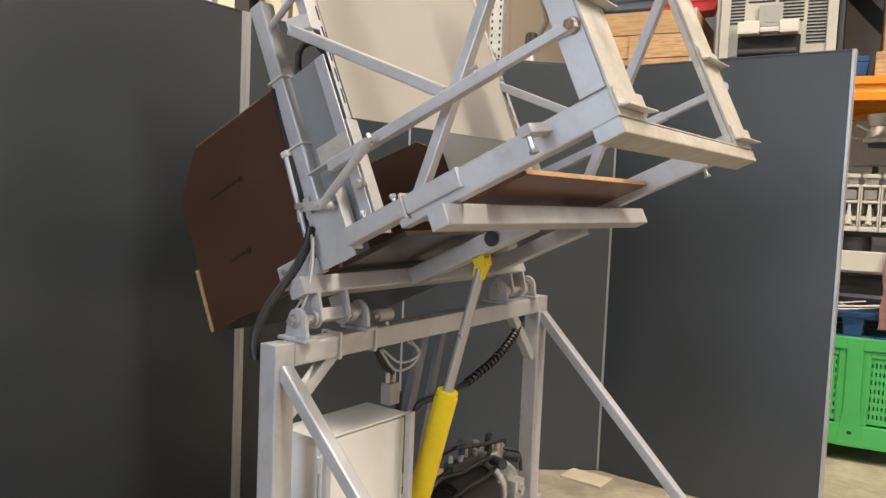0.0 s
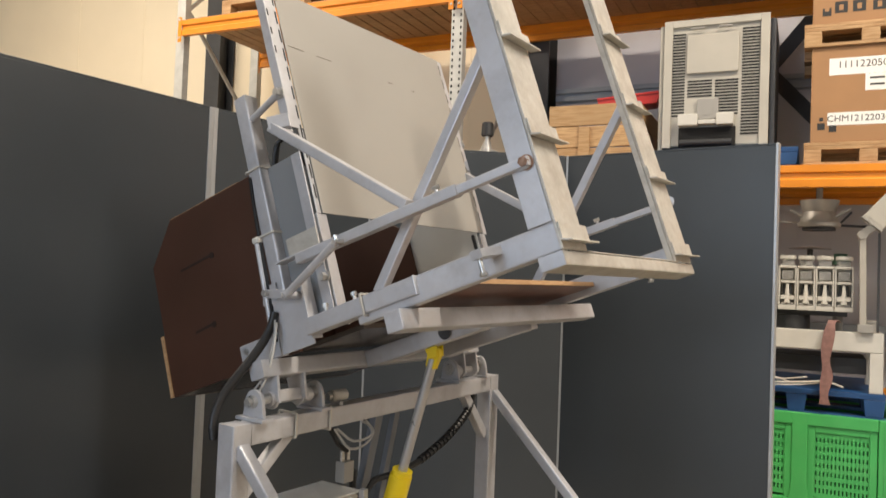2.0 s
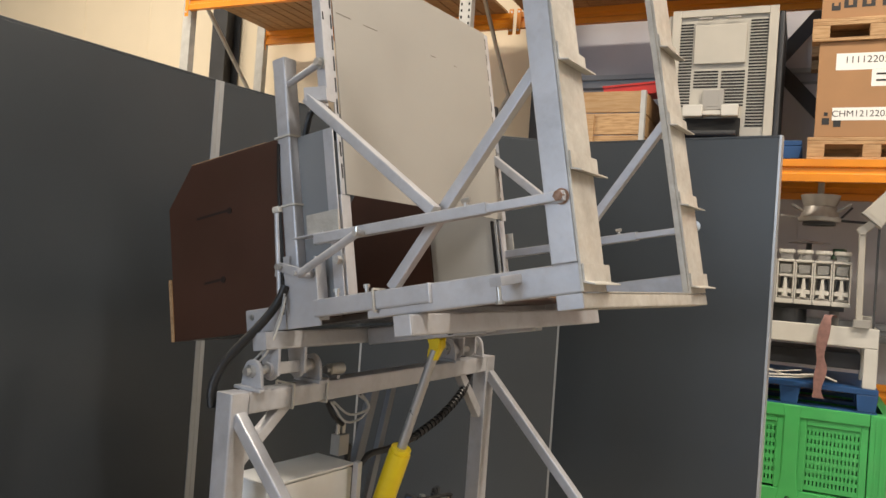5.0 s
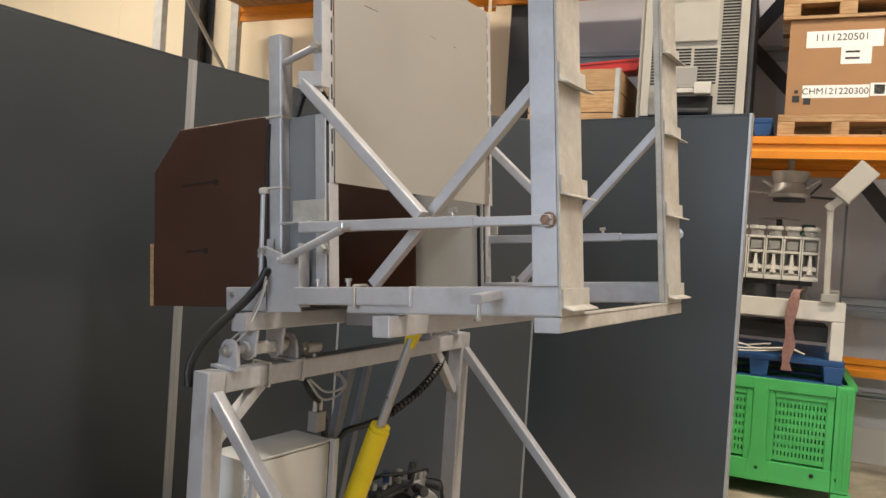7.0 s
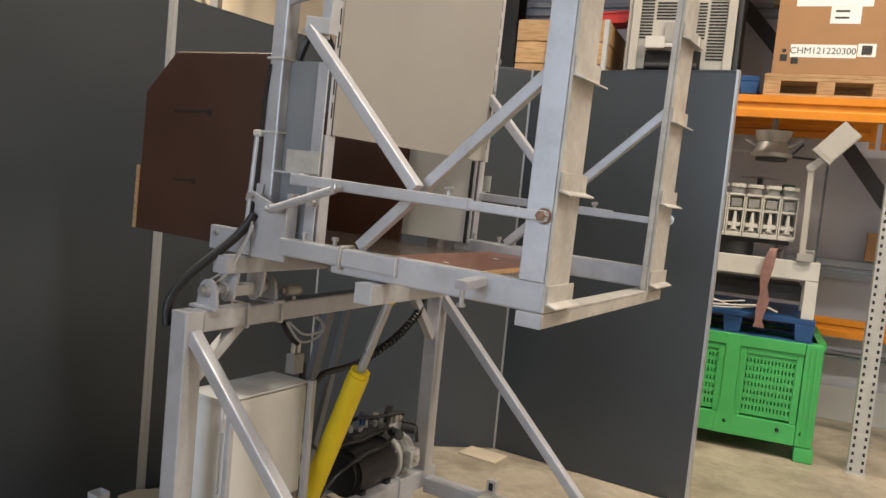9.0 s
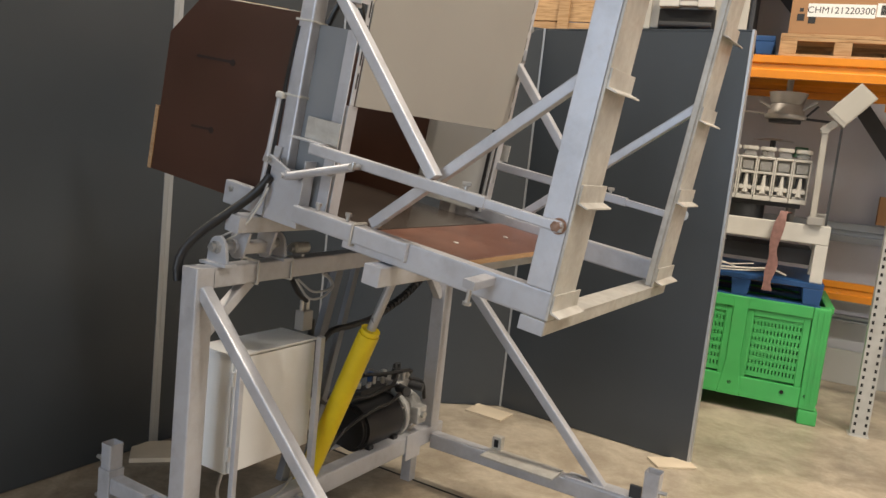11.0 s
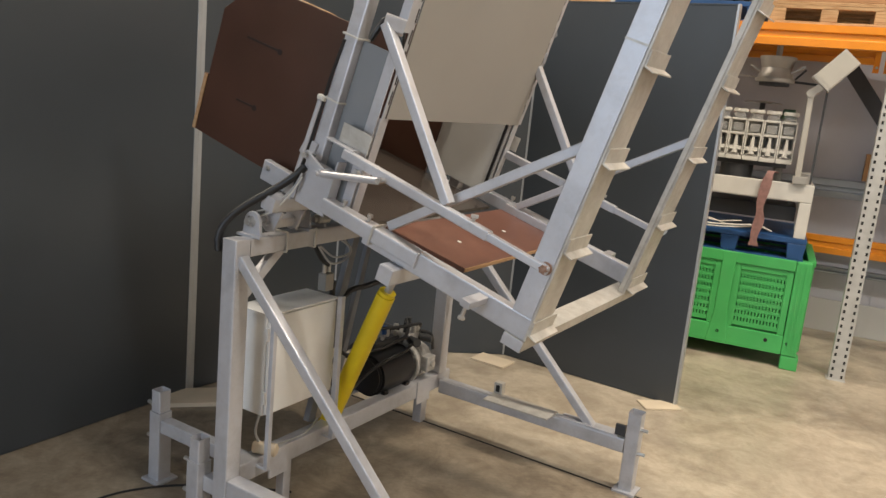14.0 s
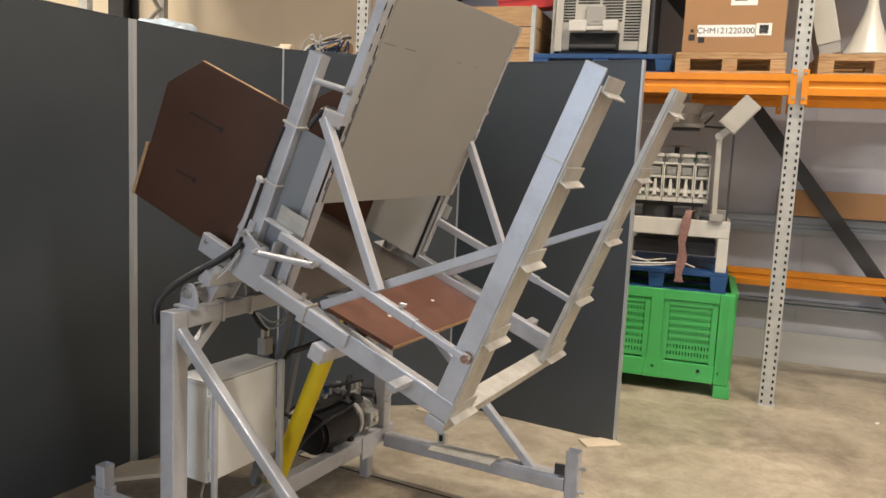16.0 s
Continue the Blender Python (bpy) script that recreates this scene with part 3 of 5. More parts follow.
    for pts in ([(-0.02, 0.26, 0.165), (-0.06, 0.14, 0.178), (-0.08, -0.02, 0.13), (-0.06, -0.2, 0.08), (0.04, -0.29, 0.05)],
                [(0.06, 0.24, 0.145), (0.09, 0.14, 0.172), (0.07, 0.02, 0.15), (0.03, -0.08, 0.13), (0.03, -0.24, 0.02)],
                [(0.05, 0.33, 0.16), (0.09, 0.38, 0.14), (0.09, 0.41, 0.06)],
                [(-0.03, 0.33, 0.17), (0.0, 0.29, 0.212), (0.06, 0.22, 0.185), (0.09, 0.13, 0.16)],
                [(0.10, 0.20, 0.13), (0.12, 0.10, 0.12), (0.10, 0.0, 0.10), (0.06, -0.10, 0.04), (0.05, -0.2, -0.03)],
                [(0.03, 0.36, 0.165), (0.07, 0.30, 0.205), (0.03, 0.20, 0.20), (-0.02, 0.10, 0.20)]):
        smooth(part("hydraulic_hose", hose_bm(pts, 0.008), BLACK, ob, "thin black hydraulic hose"))
    for y in (0.03, 0.20):
        part("mounting_foot", box_bm(-0.09, y, -0.099, 0.09, y + 0.03, -0.06, 0.003), MOTORBLACK, ob)
    for x in (-0.10, 0.04):
        part("support_rail", box_bm(x, -0.10, -0.104, x + 0.04, 0.50, -0.0995, 0.001), PAINT, ob)


enclosure()
power_unit()


def limit_switch():
    ob = thing("limit_switch", BASE @ pose(0.0, 0.545, 0.872), "small grey junction box with cable glands under the beam", "junction box")
    part("body", box_bm(-0.02, -0.025, -0.04, 0.02, 0.025, 0.03, 0.004), SHEET, ob)
    for y in (-0.015, 0.012):
        smooth(part("gland", rod_bm((0, y, 0.031), (0, y, 0.065), 0.009, 10), ZINC, ob))
    smooth(part("sleeve", rod_bm((0, 0.045, -0.12), (0, 0.045, -0.01), 0.012, 10), BLACK, ob))


limit_switch()


def proximity_sensor():
    ob = thing("proximity_sensor", BASE @ pose(0.035, 0.40, 1.128), "small pale cylindrical sensor clamped on the stand's beam", "sensor")
    smooth(part("sensor_body", rod_bm((0, 0.02, 0.006), (0, 0.09, 0.006), 0.019, 16, bevel=0.003), GALV, ob))
    smooth(part("sensor_face", rod_bm((0, 0.005, 0.006), (0, 0.0195, 0.006), 0.012, 16), ZINC, ob))
    part("clamp", box_bm(-0.02, 0.045, -0.024, 0.02, 0.06, -0.012, 0.002), PAINT, ob)


proximity_sensor()
roll_ob = thing("wooden_dowel", BASE @ pose(0.02, 0.175, 0.292), "short pale wooden dowel lying on the base beam", "dowel")
smooth(part("dowel", rod_bm((0, 0, 0.007), (0.085, 0.03, 0.007), 0.024, 16, bevel=0.004), FOOTBOARD, roll_ob))


def cable(name, pts, r, mat, label, m=BASE):
    ob = smooth(part(name, hose_bm(pts, r, 10), mat))
    ob.matrix_world = m
    return tagged(ob, label, "cable", "machine cables")


cable("grey_cable", [(0.05, 0.44, 1.03), (0.07, 0.50, 0.985), (0.06, 0.60, 0.985), (0.04, 0.62, 1.01), (0.02, 0.60, 1.03)], 0.004, CABLEGREY, "thin grey cable looped under the beam")
cable("grey_cable", [(0.05, 0.43, 1.03), (0.07, 0.48, 0.965), (0.06, 0.57, 0.96), (0.04, 0.64, 0.99), (0.02, 0.62, 1.03)], 0.004, CABLEGREY, "thin grey cable looped under the beam")
cable("black_cable", [(0.03, 0.43, 1.03), (0.05, 0.45, 0.98), (0.04, 0.50, 0.95), (0.03, 0.515, 0.945)], 0.008, BLACK, "black cable running into the junction box")
cable("black_hose", [(0.03, 1.30, 1.045), (0.04, 1.24, 0.98), (0.04, 1.10, 0.90), (0.03, 0.93, 0.835), (0.02, 0.80, 0.815), (0.0, 0.70, 0.80), (-0.02, 0.655, 0.72), (-0.03, 0.66, 0.60), (-0.04, 0.75, 0.50), (-0.06, 0.90, 0.465), (-0.07, 1.01, 0.475)], 0.012, BLACK, "black corrugated hydraulic hose sagging from beam to pump")
rib_hose = thing("hose_sleeve", BASE, "black spiral sleeve wound on the hose under the beam", "hose sleeve")
rib_line = curve_pts([(0.03, 1.30, 1.045), (0.04, 1.24, 0.98), (0.04, 1.10, 0.90), (0.03, 0.93, 0.835)], 8)
for k in range(0, len(rib_line) - 1):
    p, q = rib_line[k], rib_line[k + 1]
    smooth(part("sleeve_ring", rod_bm(p, p + (q - p) * 0.55, 0.0165, 10), BLACK, rib_hose))
cable("grey_cable", [(0.02, 0.20, 0.44), (0.04, 0.16, 0.36), (0.03, 0.24, 0.28), (0.05, 0.40, 0.275), (0.0, 0.55, 0.28)], 0.005, CABLEGREY, "thin grey cable below the enclosure")
cable("floor_cable", [(-0.44, -0.75, 0.005), (-0.46, -0.4, 0.005), (-0.50, -0.1, 0.005), (-0.40, 0.12, 0.005), (-0.2, 0.30, 0.005), (0.0, 0.42, 0.005)], 0.0045, BLACK, "black cable lying across the concrete floor")

# ---- tipping cradle (turns on the axle) ----
cradle = thing("tipping_cradle", BASE @ pose(PIV_X, 0, PIV_Z, 0, -tilt(0), 0), "silver-grey welded tipping cradle with brown boards on the stand", "tipping cradle")


def build_cradle():
    ob = cradle
    # rear cross beam over the axle, centre beam and low cross tube
    tube("rear_cross_beam", ob, (0.032, 0.115, 0.106), (0.032, 1.30, 0.106), 0.056, 0.052)
    tube("centre_beam", ob, (0.062, 0.605, 0.099), (0.525, 0.605, 0.099), 0.06, 0.055)
    tube("centre_beam", ob, (0.062, 0.98, 0.092), (0.50, 0.98, 0.092), 0.05, 0.05)
    tube("low_cross_tube", ob, (0.550, 0.126, 0.105), (0.550, 1.34, 0.105), 0.055, 0.056)
    part("end_cap", box_bm(0.523, 0.120, 0.078, 0.577, 0.1255, 0.132, 0.002), PAINT, ob)
    # lugs on the axle
    for y in (0.165, 0.275, 1.18, 1.27):
        lug = [(-0.012, 0.08), (0.064, 0.08), (0.05, 0.0)] + [(0.018 + 0.032 * math.cos(a), 0.022 + 0.032 * math.sin(a)) for a in [-math.pi * k / 6 for k in range(1, 6)]]
        part("axle_lug", prism_bm(lug, "y", y - 0.005, y + 0.005, 0.001), PAINT, ob)
    tube("axle_sleeve", ob, (0.018, 0.17, 0.024), (0.018, 0.27, 0.024), 0.036, 0.036)
    bolt(ob, (0.40, 0.569, 0.10), (0, -1, 0), 0.016, 0.004, DARKSTEEL)
    # side frames, near and far
    for side, y in ((-1, 0.16), (1, 1.20)):
        s = -side
        near = side < 0
        inner = y + 0.062 * s
        yf = y + 0.022 * s
        tube("fork_tube", ob, (0.214, yf, 0.183), (0.612, yf, 0.183), 0.05, 0.05)
        arm_y = 0.190 if near else inner
        tube("arm", ob, (0.40, arm_y, 0.172), (1.0275 if near else 1.02, arm_y, 0.172), 0.04, 0.072)
        tube("support_bar", ob, (0.245, y - 0.002 * s, 0.378), (0.815, y - 0.002 * s, 0.368), 0.03, 0.03)
        tube("bar_extension", ob, (0.80, y - 0.002 * s, 0.3675), (1.02, y - 0.002 * s, 0.3625), 0.023, 0.023)
        # mast: an angle section with cross clips
        if near:
            m0, web0, web1, f0, f1 = 0.167, 0.962, 1.0275, 0.167, 0.305
            wy0, wy1 = 0.167, 0.175
        else:
            m0, web0, web1, f0, f1 = 1.170, 1.008, 1.0275, 1.005, 1.170
            wy0, wy1 = 1.005, 1.013
        m1 = m0
        part("mast", box_bm(web0, wy0, 0.2085 if near else 0.14, web1, wy1, 1.278 if near else 1.30, 0.002), PAINT if near else PAINT_WORN, ob)
        part("mast_face", box_bm(1.028, f0, 0.138, 1.036, f1, 1.232 if near else 1.30, 0.002), PAINT_WORN, ob, "worn scraped steel face of the mast")
        for k in range(5):
            z = 0.158 + 0.265 * k
            cl = prism_bm([(1.0365, z), (1.064, z - 0.008), (1.064, z - 0.004), (1.041, z + 0.004), (1.041, z + 0.045), (1.0365, z + 0.045)], "y", f0 + 0.002, f1 + 0.022, 0.0006)
            part("clip", cl, PAINT_WORN, ob, "bent bare steel stop clip")
        # braces
        tube("front_brace", ob, (0.240, y + 0.012 * s, 0.798), (0.648, y + 0.012 * s, 0.390), 0.03, 0.036, up=(0, 1, 0))
        tube("rear_brace", ob, (0.958 if near else 1.004, inner + 0.004 * s, 0.705 if near else 0.748), (0.45, inner + 0.004 * s, 0.215), 0.03, 0.03, up=(0, 1, 0))
        # rear post, guide rail and side sheet
        py = 0.222 if near else 1.192
        tube("rear_post", ob, (0.104, py, 0.15), (0.104, py, 0.967), 0.052, 0.052, up=(1, 0, 0), hollow=0.004)
        # folded guide rail beside the sheet: lower angle, slotted upper channel
        ry0, ry1 = (0.234, 0.276) if near else (1.165, 1.205)
        lower = box_bm(0.278, ry0, 0.17, 0.282, ry1, 0.512, 0.001)
        box_bm(0.252, ry0 if near else ry1 - 0.004, 0.17, 0.2775, ry0 + 0.004 if near else ry1, 0.512, 0.001, lower)
        part("lower_rail", lower, PAINT, ob)
        u0, u1 = (0.206, 0.2545) if near else (1.189, 1.222)
        upper = box_bm(0.279, u0, 0.79, 0.283, u1, 1.285, 0.001)
        box_bm(0.250, u0 if near else u1 - 0.004, 0.79, 0.2785, u0 + 0.004 if near else u1, 1.285, 0.001, upper)
        box_bm(0.279, u0 + 0.031 if near else u0, 0.5125, 0.283, u1, 0.7899, 0.001, upper)
        part("guide_rail", upper, PAINT, ob)
        for k in range(11):
            z = 0.56 + 0.066 * k
            yy = u1 - 0.010 if near else u0 + 0.004
            part("rail_slot", box_bm(0.2832, yy, z, 0.2842, yy + 0.005, z + 0.045, 0), DARKHOLE, ob)
            if near and k > 6:
                part("rail_slot", box_bm(0.2832, u0 + 0.004, z + 0.02, 0.2842, u0 + 0.009, z + 0.045, 0), DARKHOLE, ob)
        # near sheet coloured as shaded, far sheet coloured as lamp-lit
        part("side_sheet", box_bm(0.131 if near else -0.04, 0.228 if near else 1.150, 0.19, 0.269 if near else 0.277, 0.232 if near else 1.154, 0.716, 0.001), SHADEDSHEET if near else LITSHEET, ob, "grey side sheet")
        if near:
            part("sheet_flange", box_bm(0.240, 0.2225, 0.19, 0.2775, 0.2275, 0.714, 0.001), PAINT, ob, "pale folded edge of the side sheet")
        part("gusset", prism_bm([(0.078, 0.135), (0.212, 0.135), (0.212, 0.286), (0.19, 0.30), (0.078, 0.30)], "y", py - 0.030 * s, py - 0.036 * s, 0.001), PAINT, ob)
        part("rib", box_bm(0.2125, min(py - 0.048 * s, py - 0.004 * s), 0.150, 0.2185, max(py - 0.048 * s, py - 0.004 * s), 0.335, 0.001), PAINT, ob)
        # yoke that holds the front brace to the rail
        ya = ry0 - 0.030 if near else ry1 + 0.017
        yk = tube_bm((0.232, y + 0.006 * s, 0.806), (0.284, ya, 0.806), 0.040, 0.044)
        part("yoke", yk, PAINT, ob)
        part("yoke_foot", box_bm(0.255, ya - 0.012, 0.775, 0.278, ya + 0.012, 0.785, 0.002), PAINT, ob)
        # upper link from post to rail
        rod("upper_link", ob, (0.128, py - 0.012 * s, 0.882), (0.274, py - 0.026 * s, 0.905), 0.0105, PAINT)
        bolt(ob, (0.274, py - 0.024 * s, 0.905), (0, -s, 0), 0.012, 0.02)
        # angle bracket behind the support bar
        part("angle_bracket", box_bm(0.182, py - 0.034 * s, 0.397, 0.305, py - 0.030 * s, 0.460, 0.001), PAINT_WORN, ob)
        part("bracket_foot", box_bm(0.150, min(py - 0.066 * s, py - 0.029 * s), 0.3915, 0.270, max(py - 0.066 * s, py - 0.029 * s), 0.3965, 0.001), PAINT, ob)
        bolt(ob, (0.268, py + 0.004 * s, 0.318), (0, -s, 0), 0.013, 0.02, CASTALU)
        # thumb screws and bolts
        for x in (0.284, 0.394):
            smooth(part("set_screw", rod_bm((x, yf, 0.209), (x, yf, 0.222), 0.006, 10, bm=rod_bm((x, yf, 0.222), (x, yf, 0.232), 0.0095, 6)), ZINC, ob))
        smooth(part("thumb_screw", rod_bm((0.750, y, 0.384), (0.750, y, 0.394), 0.0055, 10, bm=rod_bm((0.740, y - 0.004, 0.398), (0.760, y + 0.004, 0.401), 0.0062, 8)), ZINC, ob))
        bolt(ob, (1.008, m0 - 0.002, 0.363) if near else (1.014, 1.222, 0.373), (0, -s, 0), 0.013, 0.022, RUSTY if near else ZINC)
        if near:
            part("bar_end", prism_bm([(0.985, 0.349), (1.008, 0.347), (1.020, 0.354), (1.022, 0.366), (1.014, 0.376), (0.985, 0.378)], "y", 0.157, 0.1665, 0.001), PAINT, ob)
        else:
            rod("bolt_shank", ob, (1.014, 1.178, 0.373), (1.014, 1.2215, 0.373), 0.006, ZINC)
        # clamp lug with its screw
        yl = 0.19 if near else 1.17
        tube("clamp_lug", ob, (0.865, yl, 0.19), (0.855, yl - 0.105 * s, 0.18), 0.034, 0.022)
        smooth(part("clamp_screw", rod_bm((0.855, yl - 0.092 * s, 0.135), (0.855, yl - 0.092 * s, 0.172), 0.006, 10, bm=rod_bm((0.855, yl - 0.092 * s, 0.128), (0.855, yl - 0.092 * s, 0.136), 0.011, 6)), ZINC, ob))
        tb = tie_bm((0.437, yf, 0.183), 0.052, 0.052, "x")
        part("sleeve_band", tb, PAINT_WORN, ob)
        part("sleeve_cap", box_bm(0.612, yf - 0.026, 0.157, 0.617, yf + 0.026, 0.209, 0.002), PAINT, ob)
        if not near:
            part("seal_strip", box_bm(0.256, 1.140, 0.19, 0.268, 1.149, 0.51, 0.002), BLACK, ob, "black rubber seal strip")
            continue
        part("weld_seam", box_bm(0.961, 0.1655, 1.0, 1.03, 0.1668, 1.006, 0.0005), PAINT_WORN, ob)
        # linkage with handle, and the small gas strut beside the post
        smooth(part("link_rod", rod_bm((0.196, 0.134, 0.287), (0.425, 0.122, 0.365), 0.0115, 14, bevel=0.003), PAINT, ob))
        smooth(part("link_pin", rod_bm((0.425, 0.110, 0.365), (0.425, 0.160, 0.367), 0.0085, 12, bm=rod_bm((0.432, 0.112, 0.367), (0.432, 0.112, 0.380), 0.006, 8)), ZINC, ob))
        smooth(part("link_knuckle", rod_bm((0.189, 0.122, 0.287), (0.189, 0.187, 0.287), 0.013, 14, bevel=0.002, bm=rod_bm((0.189, 0.110, 0.287), (0.189, 0.1215, 0.287), 0.0075, 6)), PAINT, ob))
        part("link_arm", tube_bm((0.098, 0.150, 0.318), (0.190, 0.142, 0.289), 0.010, 0.026, bevel=0.002), PAINT, ob)
        part("link_plate", prism_bm([(0.035, 0.298), (0.098, 0.290), (0.104, 0.352), (0.048, 0.352)], "y", 0.188, 0.193, 0.001), PAINT, ob)
        smooth(part("link_screw", rod_bm((0.110, 0.135, 0.316), (0.110, 0.187, 0.316), 0.006, 8, bm=rod_bm((0.110, 0.126, 0.316), (0.110, 0.135, 0.316), 0.010, 6)), ZINC, ob))
        smooth(part("strut_body", rod_bm((0.052, y + 0.03 * s, 0.20), (0.064, y + 0.03 * s, 0.488), 0.0105, 12), PAINT, ob))
        part("strut_head", box_bm(0.052, y + 0.018 * s, 0.488, 0.080, y + 0.042 * s, 0.508, 0.006), WHITE, ob)
        for z in (0.505, 0.718):
            part("cable_tie", tie_bm((0.104, py, z), 0.054, 0.054, "z"), WHITE, ob, "white cable tie")
    # front cross tube and front sheet lip
    tube("front_cross_tube", ob, (1.000, 0.1665, 0.1175), (1.000, 1.175, 0.1175), 0.068, 0.036, mat=PAINT_WORN)
    part("tube_end", box_bm(0.967, 0.1635, 0.100, 1.033, 0.1664, 0.135, 0.001), PAINT, ob)
    part("front_lip", box_bm(0.99, 0.31, 0.1358, 1.036, 1.03, 0.139, 0.001), PAINT_WORN, ob)
    # tall sliding sheet between the rails
    part("tall_sheet", box_bm(0.2845, 0.2565, 0.513, 0.2875, 1.188, 1.285, 0.001), SHEET, ob, "tall plain grey sheet-metal gate")
    for y0, y1 in ((0.27, 0.34), (0.40, 0.47), (0.78, 0.81), (0.93, 0.95)):
        part("scratch_mark", box_bm(0.2876, y0, 1.0795, 0.2882, y1, 1.0818, 0), SCRATCH, ob)
    # brown boards of the chute
    outline = [(-0.542, 0.143), (0.075, 0.143), (0.075, 0.744), (-0.408, 0.744), (-0.542, 0.610)]
    for y0, y1 in ((0.262, 0.277), (1.142, 1.157)):
        shape = outline if y0 < 1 else [(-0.542, 0.143), (-0.042, 0.143), (-0.042, 0.63), (-0.14, 0.72), (-0.408, 0.744), (-0.542, 0.610)]
        part("side_board", prism_bm(shape, "y", y0, y1, 0.001), PHENOLIC, ob, "dark brown film-faced plywood side board")
        if y0 < 1:
            part("board_edge", prism_bm([(-0.408, 0.7445), (-0.045, 0.7445), (-0.045, 0.7465), (-0.408, 0.7465)], "y", y0 + 0.001, y1 - 0.001), PLYEDGE, ob, "pale plywood edge")
    part("back_board", box_bm(-0.559, 0.262, 0.143, -0.544, 1.182, 0.36, 0.001), PHENOLIC, ob)
    part("board_edge", box_bm(-0.559, 0.2575, 0.143, -0.544, 0.2615, 0.36, 0), PLYEDGE, ob, "pale plywood edge")
    part("chute_floor", box_bm(-0.541, 0.2785, 0.143, 0.325, 1.140, 0.158, 0.001), CHUTEFILM, ob, "dark brown film-faced chute floor")
    # flat dark marks: slotted bolts with their shadows drawn as streaks
    for (x0, z0, x1, z1) in ((-0.396, 0.552, -0.235, 0.556), (-0.375, 0.326, -0.285, 0.331)):
        sl = tube_bm((x0, 0.2612, z0), (x1, 0.2612, z1), 0.0016, 0.008, bevel=0.0005)
        rod_bm((x1 + 0.006, 0.2622, z1 - 0.002), (x1 + 0.006, 0.2605, z1 - 0.002), 0.011, 14, bm=sl)
        part("slot", sl, BOLTSHADOW, ob)
    part("seat_board", prism_bm([(0.388, 0.30), (0.70, 0.33), (0.70, 1.115), (0.388, 1.115)], "z", 0.160, 0.176, 0.001), SEATFILM, ob, "worn red-brown film-faced platform board")
    part("board_edge", box_bm(0.7005, 0.332, 0.161, 0.7025, 1.113, 0.175, 0), PLYEDGE, ob, "pale plywood edge")
    for x, y in ((0.557, 0.516), (0.548, 0.86)):
        smooth(part("screw_head", rod_bm((x, y, 0.1765), (x, y, 0.1785), 0.008, 10), WHITE, ob))
    tube("board_bearer", ob, (0.45, 0.21, 0.150), (0.45, 1.20, 0.150), 0.03, 0.018)
    # stub spar behind the post
    tube("stub_spar", ob, (-0.10, 0.205, 0.172), (0.07, 0.205, 0.172), 0.03, 0.072)
    bolt(ob, (-0.075, 0.190, 0.185), (0, -1, 0), 0.007, 0.008)
    # yellow clevis for the cylinder
    cl = prism_bm([(0.298, 0.070), (0.346, 0.070), (0.338, 0.036), (0.306, 0.036)], "y", 0.584, 0.591, 0.002)
    prism_bm([(0.298, 0.070), (0.346, 0.070), (0.338, 0.036), (0.306, 0.036)], "y", 0.619, 0.626, 0.002, cl)
    part("clevis", cl, YELLOW, ob, "yellow painted clevis")
    # black cable coil near the top of the post
    smooth(part("cable_loop", hose_bm([(0.13, 0.26, 0.72), (0.16, 0.27, 0.80), (0.21, 0.28, 0.80), (0.24, 0.28, 0.74), (0.23, 0.30, 0.70)], 0.010), BLACK, ob, "black cable loop"))
    for k, pts in enumerate(([(0.090, 0.172, 0.24), (0.078, 0.160, 0.18), (0.035, 0.142, 0.095), (-0.02, 0.132, 0.05)], [(0.096, 0.170, 0.23), (0.082, 0.156, 0.165), (0.045, 0.140, 0.085), (-0.005, 0.134, 0.04)])):
        smooth(part("thin_wire", hose_bm(pts, 0.0032), WHITE if k else CABLEGREY, ob, "thin pale wire"))
    smooth(part("air_line", hose_bm([(0.083, 0.195, 0.70), (0.074, 0.192, 0.55), (0.072, 0.190, 0.35), (0.06, 0.188, 0.18)], 0.006), BLACK, ob, "thin black air line"))


build_cradle()

# ---- hydraulic cylinder ----
CYL = (0.02, 0.605, 0.27)
TOP = (0.322, 0.052)
cylinder = thing("hydraulic_cylinder", BASE @ pose(*CYL), "yellow hydraulic cylinder with chromed rod under the cradle", "hydraulic cylinder")


def cyl_end(t):
    """The upper pin of the cylinder, from its lower one: forward and up."""
    a = radians(tilt(t))
    return (PIV_X + TOP[0] * math.cos(a) - TOP[1] * math.sin(a) - CYL[0], PIV_Z + TOP[0] * math.sin(a) + TOP[1] * math.cos(a) - CYL[2])


barrel = smooth(part("barrel", rod_bm((0, 0, -0.02), (0, 0, 0.635), 0.037, 28, bevel=0.005), YELLOW, cylinder, "yellow painted barrel"))
smooth(part("gland_ring", rod_bm((0, 0, 0.636), (0, 0, 0.648), 0.034, 24), YELLOW, barrel))
smooth(part("lower_eye", rod_bm((0, -0.03, -0.02), (0, 0.03, -0.02), 0.03, 18), YELLOW, barrel))
piston = smooth(part("piston_rod", rod_bm((0, 0, -0.62), (0, 0, -0.02), 0.016, 20), CHROME, cylinder, "chromed piston rod"))
rod_eye = prism_bm([(-0.017, -0.052), (0.017, -0.052), (0.024, 0.0), (0.012, 0.018), (-0.012, 0.018), (-0.024, 0.0)], "y", -0.012, 0.012, 0.003)
part("rod_eye", rod_eye, YELLOW, piston, "yellow rod eye")

# ---- flexible hose between stand and cradle, in short rigid links ----
hose = thing("cable_hose", BASE, "thick black cable hose bending from stand to cradle", "hose")
LINKS = 14
LINK_LEN = 0.034


